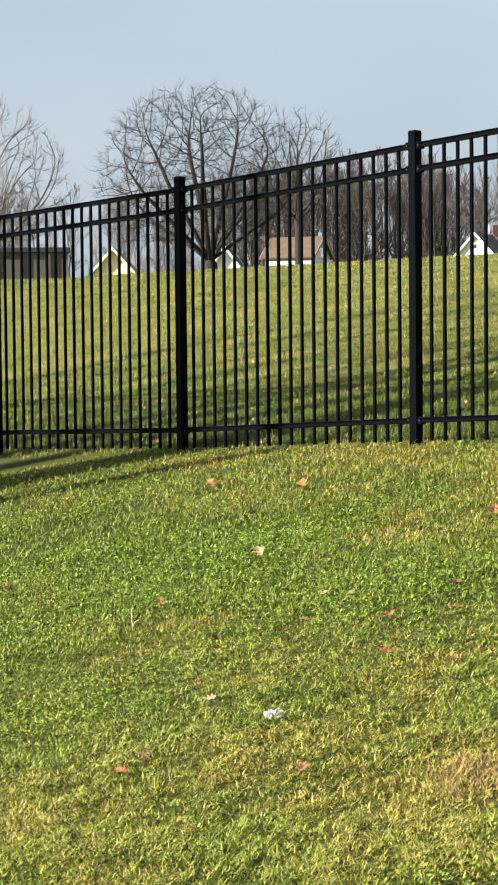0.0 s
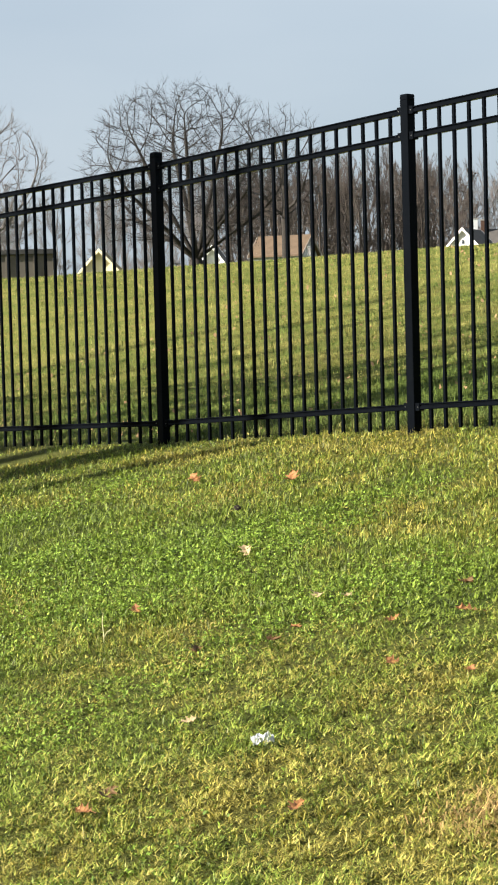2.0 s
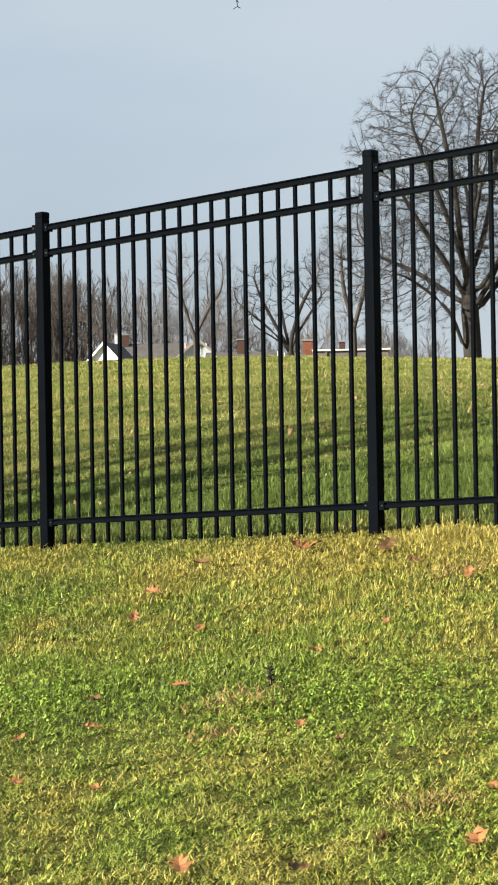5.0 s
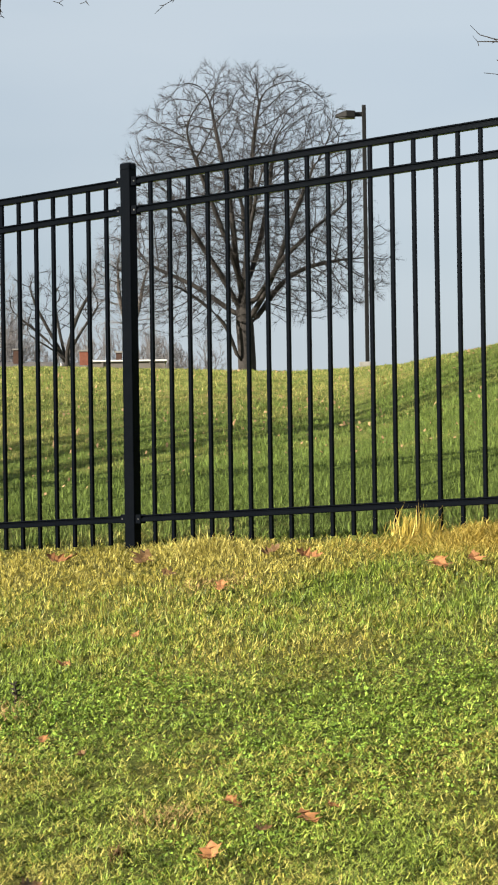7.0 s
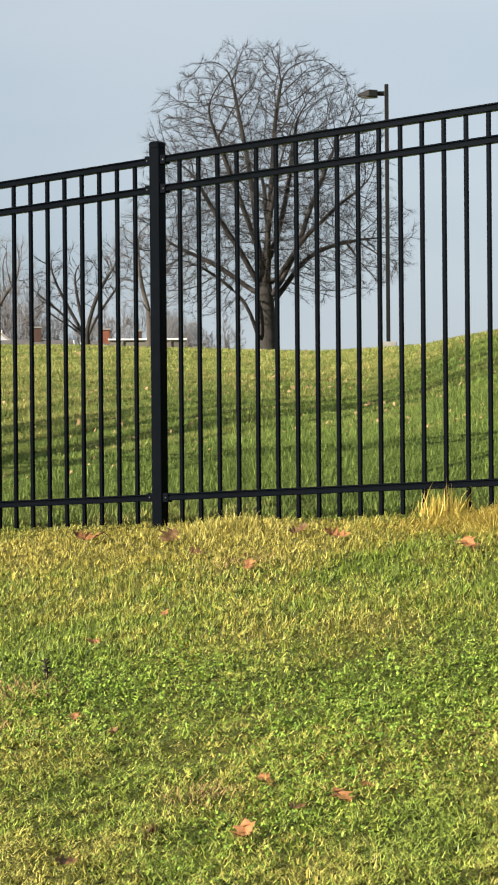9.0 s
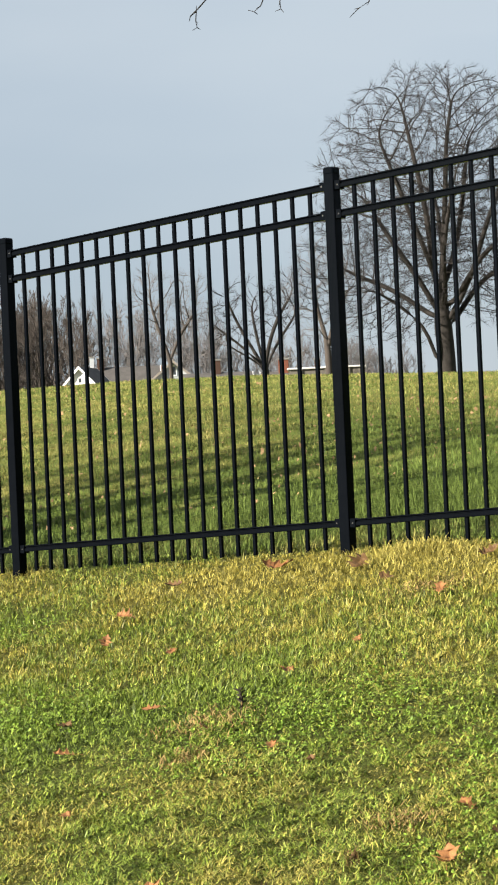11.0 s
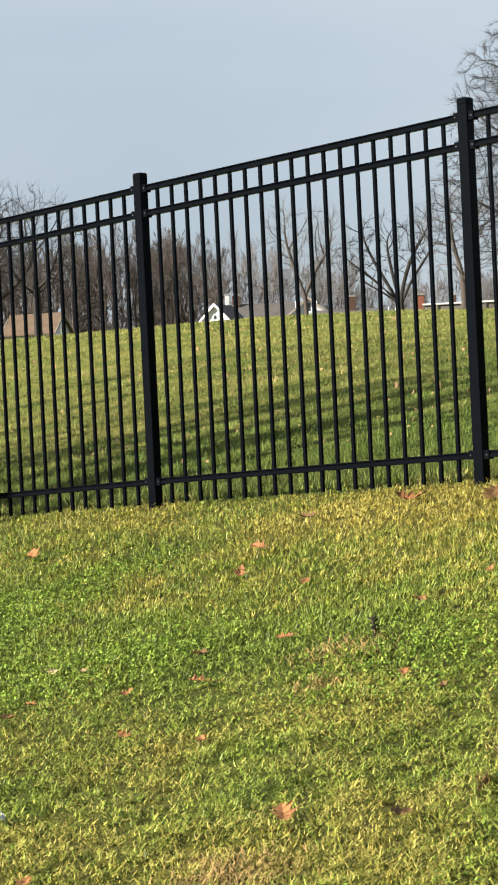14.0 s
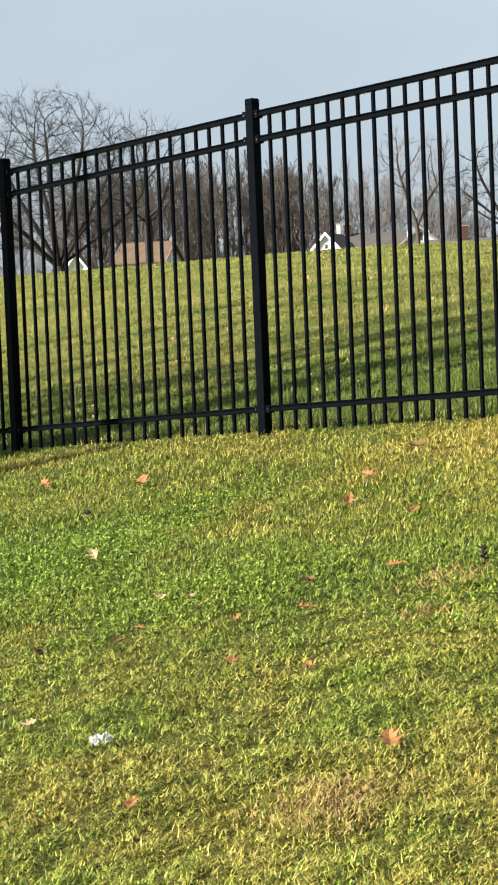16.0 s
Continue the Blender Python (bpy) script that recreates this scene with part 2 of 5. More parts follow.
def blade_material(name, shift=0.0, mottle=1.0, green=((0.044, 0.074, 0.011), (0.205, 0.272, 0.040)), straw=((0.150, 0.132, 0.026), (0.39, 0.335, 0.078)), gloss=0.5):
    """Grass blades: each takes its own tone; drier places have more straw."""
    m, n, l, b = material(name, gloss, 0, 0.22)
    dry, co, _ = dryness(n, l)
    rnd = n.new("ShaderNodeNewGeometry").outputs["Random Per Island"]
    other = mathn(n, l, "FRACT", mathn(n, l, "MULTIPLY", rnd, 37.7))
    g = ramp(n, [(0.0, green[0]), (1.0, green[1])])
    l.new(other, g.inputs["Fac"])
    s = ramp(n, [(0.0, straw[0]), (1.0, straw[1])])
    l.new(other, s.inputs["Fac"])
    pick = mathn(n, l, "ADD", mathn(n, l, "MULTIPLY", mathn(n, l, "SUBTRACT", mathn(n, l, "ADD", mathn(n, l, "MULTIPLY", dry, 0.9), shift), mathn(n, l, "ADD", mathn(n, l, "MULTIPLY", rnd, 0.5), 0.25)), 3.2), 0.5, clamp=True)
    c = mixed(n, l, pick, g.outputs["Color"], s.outputs["Color"])
    tone = ramp(n, [(0.36, (0.28, 0.32, 0.28)), (0.63, (1.42, 1.39, 1.34))])          # tufts darker and lighter than their neighbours; the darks also paint shade into gaps
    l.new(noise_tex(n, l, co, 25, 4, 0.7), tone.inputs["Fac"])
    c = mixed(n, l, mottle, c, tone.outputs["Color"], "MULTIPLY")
    l.new(c, b.inputs["Base Color"])
    tr = n.new("ShaderNodeBsdfTranslucent")
    l.new(c, tr.inputs["Color"])
    mx = n.new("ShaderNodeMixShader")
    mx.inputs["Fac"].default_value = 0.16
    l.new(b.outputs["BSDF"], mx.inputs[1])
    l.new(tr.outputs["BSDF"], mx.inputs[2])
    l.new(mx.outputs["Shader"], n["Material Output"].inputs["Surface"])
    return m


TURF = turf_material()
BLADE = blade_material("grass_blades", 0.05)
BLACK = plain("black_powder_coat", (0.0017, 0.0023, 0.0034), (0.0027, 0.0034, 0.0048), 14, 0.20, 0, 0.028, 0.06)
BLACK.node_tree.nodes["Principled BSDF"].inputs["Specular Tint"].default_value = (0.74, 0.87, 1.0, 1)
STEEL = plain("zinc_screw", (0.05, 0.05, 0.05), (0.10, 0.10, 0.10), 60, 0.45, 1.0, 0.5, 0)
BARK = plain("grey_bark", (0.010, 0.009, 0.0086), (0.034, 0.030, 0.028), 5, 0.9, 0, 0.2, 0.5)
TWIG = plain("twig_bark", (0.012, 0.010, 0.010), (0.030, 0.026, 0.025), 3, 0.9, 0, 0.2, 0)
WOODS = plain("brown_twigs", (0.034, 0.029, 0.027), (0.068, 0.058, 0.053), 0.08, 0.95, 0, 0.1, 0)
# twigs of the farther trees, with distance haze put into the paler colour
HAZED_WOODS = plain("hazed_grey_twigs", (0.075, 0.070, 0.072), (0.135, 0.126, 0.128), 0.08, 0.95, 0, 0.1, 0)
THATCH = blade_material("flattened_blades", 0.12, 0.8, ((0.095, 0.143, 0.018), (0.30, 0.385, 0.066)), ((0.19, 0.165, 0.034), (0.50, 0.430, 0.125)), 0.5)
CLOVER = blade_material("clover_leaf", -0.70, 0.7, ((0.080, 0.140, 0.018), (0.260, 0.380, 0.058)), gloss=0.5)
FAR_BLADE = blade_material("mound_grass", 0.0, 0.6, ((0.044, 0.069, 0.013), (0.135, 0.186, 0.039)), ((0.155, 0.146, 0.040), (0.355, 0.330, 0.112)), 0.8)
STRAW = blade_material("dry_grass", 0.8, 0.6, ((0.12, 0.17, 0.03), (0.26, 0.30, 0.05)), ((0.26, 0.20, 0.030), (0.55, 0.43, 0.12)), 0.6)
LEAF_TAN = plain("oak_leaf_tan", (0.060, 0.024, 0.008), (0.29, 0.130, 0.045), 45, 0.65, 0, 0.3, 0.3)
LEAF_BROWN = plain("oak_leaf_brown", (0.045, 0.024, 0.008), (0.125, 0.066, 0.022), 30, 0.65, 0, 0.3, 0.3)
LEAF_PALE = plain("oak_leaf_pale", (0.22, 0.15, 0.075), (0.36, 0.27, 0.16), 30, 0.7, 0, 0.3, 0.3)
LITTER = plain("leaf_litter", (0.10, 0.058, 0.025), (0.32, 0.21, 0.11), 0.9, 0.8, 0, 0.2, 0)
PAPER = plain("white_paper", (0.28, 0.30, 0.34), (0.52, 0.53, 0.56), 40, 0.6, 0, 0.4, 0.2)
CLOD = plain("dark_clod", (0.012, 0.009, 0.007), (0.035, 0.028, 0.022), 60, 0.9, 0, 0.2, 0.5)
BRONZE = plain("dark_bronze_paint", (0.0025, 0.0026, 0.0028), (0.005, 0.005, 0.0052), 4, 0.5, 0, 0.15, 0.05)
LENS = plain("lamp_lens", (0.05, 0.05, 0.05), (0.08, 0.08, 0.08), 8, 0.25, 0, 0.5, 0)
CONCRETE = plain("concrete", (0.11, 0.105, 0.10), (0.19, 0.185, 0.175), 5, 0.9, 0, 0.2, 0.3)
SIDING_WHITE = plain("white_siding", (0.66, 0.67, 0.68), (0.80, 0.80, 0.80), 0.8, 0.6)
SIDING_CREAM = plain("cream_siding", (0.62, 0.55, 0.36), (0.76, 0.69, 0.48), 0.8, 0.6)
SIDING_GREY = plain("grey_siding", (0.26, 0.28, 0.31), (0.38, 0.40, 0.43), 0.8, 0.7)
SIDING_TAUPE = plain("taupe_wall", (0.14, 0.125, 0.11), (0.20, 0.18, 0.16), 0.5, 0.85)
SIDING_DARK = plain("dark_taupe_wall", (0.070, 0.062, 0.054), (0.105, 0.094, 0.082), 0.5, 0.85)
SHINGLE_BROWN = plain("tan_shingle", (0.062, 0.044, 0.030), (0.115, 0.082, 0.058), 1.4, 0.9, 0, 0.2, 0.4)
SHINGLE_GREY = plain("dark_grey_shingle", (0.045, 0.042, 0.042), (0.085, 0.080, 0.078), 1.4, 0.9, 0, 0.2, 0.4)
SHINGLE_SAND = plain("sand_shingle", (0.13, 0.105, 0.06), (0.20, 0.165, 0.10), 1.4, 0.9, 0, 0.2, 0.4)
SHINGLE_RUST = plain("rust_shingle", (0.10, 0.062, 0.050), (0.17, 0.115, 0.095), 1.4, 0.9, 0, 0.2, 0.4)
DARK_BRICK = plain("sooty_brick", (0.030, 0.017, 0.013), (0.060, 0.034, 0.026), 2.5, 0.9, 0, 0.2, 0.4)
BRICK = plain("red_brick", (0.085, 0.030, 0.019), (0.15, 0.056, 0.036), 2.5, 0.9, 0, 0.2, 0.4)
PANE = plain("dark_window", (0.02, 0.025, 0.03), (0.05, 0.055, 0.065), 2, 0.12, 0, 0.5, 0)
ROOF_EDGE = plain("black_roof_edge", (0.015, 0.015, 0.016), (0.03, 0.03, 0.032), 3, 0.7)
ROOF_WHITE = plain("white_membrane", (0.34, 0.34, 0.35), (0.48, 0.48, 0.48), 1, 0.7)

# ================= ground =================
def grid_axis(lo, hi, fine_lo, fine_hi, fine, growth=1.25):
    a = list(np.arange(fine_lo, fine_hi + 1e-6, fine))
    step, v = fine, fine_hi
    while v < hi:
        step *= growth
        v = min(v + step, hi)
        a.append(v)
    step, v = fine, fine_lo
    while v > lo:
        step *= growth
        v = max(v - step, lo)
        a.insert(0, v)
    return np.array(a)


def build_ground():
    xs, ys = grid_axis(-2200, 2200, -26, 22, 0.4), grid_axis(-2200, 2600, -6, 66, 0.4)
    gx, gy = np.meshgrid(xs, ys)
    z = height(gx, gy)
    nx, ny = len(xs), len(ys)
    i = np.arange(nx * ny).reshape(ny, nx)
    quads = np.stack([i[:-1, :-1], i[:-1, 1:], i[1:, 1:], i[1:, :-1]], -1).reshape(-1, 4)
    me = mesh_arrays("ground", np.stack([gx, gy, z], -1).reshape(-1, 3), quads.ravel(), np.full(len(quads), 4))
    me.shade_smooth()
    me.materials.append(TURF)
    return tagged(new("ground", me), "sloping autumn lawn with green and straw-coloured turf rising to a mound", "lawn", kind="structure")


ground = build_ground()


# ================= fence =================
def profile_bar(bm, prof, p0, p1):
    """A bar of constant section (y, z pairs) from p0 to p1, its ends upright."""
    a = [bm.verts.new((p0[0], p0[1] + y, p0[2] + z)) for y, z in prof]
    b = [bm.verts.new((p1[0], p1[1] + y, p1[2] + z)) for y, z in prof]
    n = len(prof)
    for k in range(n):
        bm.faces.new((a[k], b[k], b[(k + 1) % n], a[(k + 1) % n]))
    bm.faces.new(a[::-1])
    bm.faces.new(b)
    bmesh.ops.recalc_face_normals(bm, faces=bm.faces)


POST_W, RAIL_H, RAIL_D = 0.0635, 0.037, 0.036
RAIL_Z = (0.165, 0.165 + 1.609, 0.165 + 1.76)     # above the ground at the post
POST_TOP = 0.165 + 1.76 + 0.082


def build_fence():
    fence = tagged(empty("fence", Matrix.Translation(FENCE_AT) @ pose(0, 0, 0, 0, 0, FENCE_TURN)),
                   "black powder-coated steel picket fence with three rails, stepping up the lawn", "fence")
    # a rail has a shallow groove along each side
    h, d = RAIL_H / 2, RAIL_D / 2
    prof = [(-d, -h + .003), (-d + .003, -h), (d - .003, -h), (d, -h + .003), (d, h * .05), (d - .009, h * .30), (d - .009, h * .52), (d, h * .66),
            (d, h - .003), (d - .003, h), (-d + .003, h), (-d, h - .003), (-d, h * .66), (-d + .009, h * .52), (-d + .009, h * .30), (-d, h * .05)]
    rail_of = {}
    for rise in sorted(set(RISES.values())):
        bm = bmesh.new()
        profile_bar(bm, prof, (POST_W / 2, 0, rise * POST_W / 2 / STEP), (STEP - POST_W / 2, 0, rise * (1 - POST_W / 2 / STEP)))
        rail_of[rise] = bpy.data.meshes.new("rail")
        bm.to_mesh(rail_of[rise])
        bm.free()
        rail_of[rise].materials.append(BLACK)

    bm = bmesh.new()
    box(bm, -POST_W / 2, -POST_W / 2, -0.35, POST_W / 2, POST_W / 2, POST_TOP, 0.005)
    post_me = bpy.data.meshes.new("post")
    bm.to_mesh(post_me)
    bm.free()
    post_me.materials.append(BLACK)

    bm = bmesh.new()
    w = POST_W / 2 + 0.0025
    box(bm, -w, -w, POST_TOP - 0.028, w, w, POST_TOP + 0.016, 0.012)
    cap_me = bpy.data.meshes.new("post_cap")
    bm.to_mesh(cap_me)
    bm.free()
    cap_me.materials.append(BLACK)

    bm = bmesh.new()
    box(bm, -0.0095, -0.0095, RAIL_Z[0] - 0.135, 0.0095, 0.0095, RAIL_Z[2] - 0.012, 0.002)
    picket_me = bpy.data.meshes.new("picket")
    bm.to_mesh(picket_me)
    bm.free()
    picket_me.materials.append(BLACK)

    bm = bmesh.new()
    box(bm, 0, -d - .005, -h - .005, 0.034, d + .005, h + .005, 0.002)
    bracket_me = bpy.data.meshes.new("rail_bracket")
    bm.to_mesh(bracket_me)
    bm.free()
    bracket_me.materials.append(BLACK)

    bm = bmesh.new()
    bmesh.ops.create_cone(bm, cap_ends=True, segments=10, radius1=0.0046, radius2=0.003, depth=0.003, matrix=pose(0, 0, 0, 90, 0, 0))
    screw_me = bpy.data.meshes.new("screw")
    bm.to_mesh(screw_me)
    bm.free()
    screw_me.materials.append(STEEL)

    # posts from the far end to the near one; the line bends a little from panel to panel
    turns = {-5: 1.6, -4: 1.3, -3: 1.0, -2: 0.71, -1: 0.18, 0: 0, 1: 0.22, 2: 0, 3: 0, 4: 0}
    places = {0: Vector((0, 0, 0))}
    for k in (1, 2, 3, 4, 5):
        places[k] = places[k - 1] + pose(0, 0, 0, 0, 0, turns[k - 1]) @ Vector((STEP, 0, RISES[k - 1]))
    for k in (-1, -2, -3, -4, -5):
        places[k] = places[k + 1] - pose(0, 0, 0, 0, 0, turns[k]) @ Vector((STEP, 0, RISES[k]))
    for k in range(-5, 6):
        p = part("post", post_me, BLACK, fence)
        p.matrix_local = Matrix.Translation(places[k]) @ pose(0, 0, 0, 0, 0, turns.get(k, 0))
        part("post_cap", cap_me, BLACK, p)
        if k == 5:
            continue
        run = Matrix.Translation(places[k]) @ pose(0, 0, 0, 0, 0, turns[k])
        for z in RAIL_Z:
            r = part("rail", rail_of[RISES[k]], BLACK, fence)
            r.matrix_local = run @ pose(0, 0, z)
            for end in (0, 1):
                b = part("rail_bracket", bracket_me, BLACK, r)
                b.matrix_local = pose(POST_W / 2 if end == 0 else STEP - POST_W / 2, 0, RISES[k] * end, 0, 0, 0 if end == 0 else 180)
                s = part("screw", screw_me, STEEL, r, "bright zinc screw head")
                s.location = (POST_W / 2 + 0.02 if end == 0 else STEP - POST_W / 2 - 0.02, -d - .006, RISES[k] * end)
        for j in range(19):
            q = part("picket", picket_me, BLACK, fence)
            along = 0.1420 + 0.11895 * j
            q.matrix_local = run @ pose(along, 0, RISES[k] * along / STEP)
    return fence


fence = build_fence()


# ================= trees =================
class Wood:
    """Collects tapered branches as tubes."""

    def __init__(self):
        self.v, self.f = [], []

    def tube(self, pts, radii, sides):
        base = len(self.v)
        n = len(pts)
        for i, (p, r) in enumerate(zip(pts, radii)):
            d = (pts[min(i + 1, n - 1)] - pts[max(i - 1, 0)]).normalized()
            a = d.orthogonal().normalized()
            b = d.cross(a)
            for s in range(sides):
                t = 2 * math.pi * s / sides
                self.v.append(p + (a * math.cos(t) + b * math.sin(t)) * r)
        for i in range(n - 1):
            for s in range(sides):
                q = base + i * sides
                self.f.append((q + s, q + (s + 1) % sides, q + sides + (s + 1) % sides, q + sides + s))

    def mesh(self, name, mat):
        me = mesh_from(name, self.v, self.f, True)
        me.materials.append(mat)
        return me


class Crown:
    """An upright ellipsoid that holds the crown: how far a branch may grow inside it."""

    def __init__(self, centre, wide, tall):
        self.c, self.w, self.t = centre, wide, tall

    def room(self, p, d):
        o = Vector(((p.x - self.c.x) / self.w, (p.y - self.c.y) / self.w, (p.z - self.c.z) / self.t))
        k = Vector((d.x / self.w, d.y / self.w, d.z / self.t))
        a, b, c = k.dot(k), 2 * o.dot(k), o.dot(o) - 1
        disc = b * b - 4 * a * c
        if disc <= 0:
            return 0.3
        return max((-b + math.sqrt(disc)) / (2 * a), 0.25)


def grow(thick, thin, rnd, crown, start, direction, length, radius, level, depth, kids, wander, lift, spread, twig, cheap=False):
    """One branch and, by recursion, its side branches."""
    n = ((4, 4, 3, 1, 1) if cheap else (7, 8, 6, 3, 2))[min(level, 4)]
    pts, p, d = [start], start.copy(), direction.normalized()
    for i in range(n):
        d = (d + Vector((rnd.gauss(0, wander), rnd.gauss(0, wander), rnd.gauss(0, wander) + lift))).normalized()
        p = p + d * (length / n)
        pts.append(p.copy())
    tip = max(radius * 0.16, twig * 0.7)
    radii = [tip + (radius - tip) * (1 - i / n) ** 0.85 for i in range(n + 1)]
    (thick if level < 3 else thin).tube(pts, radii, 3 if cheap else 7 if level == 1 else 5 if level == 2 else 3)
    if level >= depth:
        return
    count = kids[level - 1]
    bare = 0.26 if cheap else 0.46 if level == 1 else 0.34          # the inner part of a limb carries no twigs
    for k in range(count):
        t = bare + (1 - bare) * (k + rnd.random() * 0.9) / count
        i = min(int(t * n), n - 1)
        q = pts[i].lerp(pts[i + 1], t * n - i)
        axis = (pts[i + 1] - pts[i]).normalized()
        side = Matrix.Rotation(rnd.uniform(0, 2 * math.pi), 3, axis) @ axis.orthogonal().normalized()
        w = spread * rnd.uniform(0.55, 1.1)
        out = (axis * (1 - 0.55 * w) + side * w + Vector((0, 0, 0.10))).normalized()
        ln = length * rnd.uniform(0.40, 0.70) * (1.12 - 0.5 * t)
        ln = min(ln, crown.room(q, out) * rnd.uniform(0.75, 1.08)) if level < 3 else min(ln, 0.8 + 0.5 * rnd.random())
        grow(thick, thin, rnd, crown, q, out, ln, max(radii[i] * rnd.uniform(0.38, 0.57), twig), level + 1, depth, kids, wander * 1.15, lift * 0.8, spread, twig, cheap)


def tree_wood(seed, tall, wide, crown_low, fork, limbs, trunk_r, kids, twig, depth=3, spread=0.75, lift=0.05, leader=0.66, cheap=False):
    """A bare tree: a trunk, limbs fanned out inside an oval crown, branches and twigs."""
    rnd = random.Random(seed)
    thick, thin = Wood(), Wood()
    crown = Crown(Vector((0, 0, (tall + crown_low) / 2)), wide, (tall - crown_low) / 2)
    lh = tall * leader
    pts = [Vector((0, 0, -0.5))] + [Vector((rnd.gauss(0, 0.012 * tall * t), rnd.gauss(0, 0.012 * tall * t), lh * t)) for t in (0.0, 0.12, 0.25, 0.4, 0.6, 0.8, 1.0)]
    radii = [trunk_r * k for k in (1.5, 1.25, 1.0, 0.88, 0.66, 0.42, 0.26, 0.10)]
    thick.tube(pts, radii, 10)
    for k in range(limbs):
        t = k / (limbs - 1)
        h = fork + (lh * 0.97 - fork) * t ** 1.2
        heights = [q.z for q in pts]
        j = max(i for i in range(len(pts) - 1) if heights[i] <= h)
        u = (h - heights[j]) / (heights[j + 1] - heights[j])
        q = pts[j].lerp(pts[j + 1], u)
        r0 = radii[j] + (radii[j + 1] - radii[j]) * u
        a = k * 2.399 + rnd.uniform(-0.5, 0.5)
        tilt = radians(rnd.uniform(40, 66) * (1 - t) + rnd.uniform(6, 34) * t)
        d = Vector((math.sin(tilt) * math.cos(a), math.sin(tilt) * math.sin(a), math.cos(tilt)))
        grow(thick, thin, rnd, crown, q, d, crown.room(q, d) * rnd.uniform(0.72, 1.02), max(r0 * (rnd.uniform(0.32, 0.5) * (1 - t) + rnd.uniform(0.32, 0.6) * t), twig * 2.5), 1, depth, kids, 0.10, lift, spread, twig, cheap)
    return thick, thin


def ground_at(az, r):
    p = at(az, r)
    p.z = gz(p.x, p.y) - 0.05
    return p


def colony(seed, trunk, limbs, cloud, step, kill, lift, outward):
    """Grows a branching skeleton from a trunk and its main limbs towards points strewn through the crown. Gives the nodes and each one's parent."""
    rng = np.random.default_rng(seed)
    pts, parent = [Vector(p) for p in trunk], list(range(-1, len(trunk) - 1))
    for limb in limbs:
        first = Vector(limb[0])
        last = min(range(len(trunk)), key=lambda i: (pts[i] - first).length)
        for q in limb:
            q = Vector(q)
            a, cuts = pts[last].copy(), max(int((q - pts[last]).length / (step * 1.6)), 1)
            for k in range(1, cuts + 1):
                pts.append(a.lerp(q, k / cuts) + Vector(rng.normal(0, 0.10 * step, 3)) * (k < cuts))
                parent.append(last)
                last = len(pts) - 1
    pts = np.array(pts)
    gap = np.linalg.norm(cloud[:, None] - pts[None], axis=2)
    near, dist = gap.argmin(1), gap.min(1)
    alive = np.ones(len(cloud), bool)
    for _ in range(160):
        alive &= dist > kill
        if not alive.any():
            break
        way = cloud[alive] - pts[near[alive]]
        way /= np.linalg.norm(way, axis=1)[:, None]
        pull = np.zeros((len(pts), 3))
        np.add.at(pull, near[alive], way)
        at_node = np.unique(near[alive])
        d = pull[at_node] / np.maximum(np.linalg.norm(pull[at_node], axis=1), 1e-6)[:, None]
        away = pts[at_node] - pts[len(trunk) - 1]
        d = d + rng.normal(0, 0.09, d.shape) + [0, 0, lift] + outward * away / np.maximum(np.linalg.norm(away, axis=1), 0.3)[:, None]
        d /= np.linalg.norm(d, axis=1)[:, None]
        tips = pts[at_node] + d * step
        free = np.linalg.norm(tips[:, None] - pts[None], axis=2).min(1) > step * 0.55
        tips, at_node = tips[free], at_node[free]
        if not len(tips):
            break
        gap = np.linalg.norm(cloud[:, None] - tips[None], axis=2)
        nearer, g = gap.argmin(1), gap.min(1)
        better = g < dist
        near[better], dist[better] = nearer[better] + len(pts), g[better]
        pts = np.concatenate([pts, tips])
        parent += [int(i) for i in at_node]
    return pts, np.array(parent)


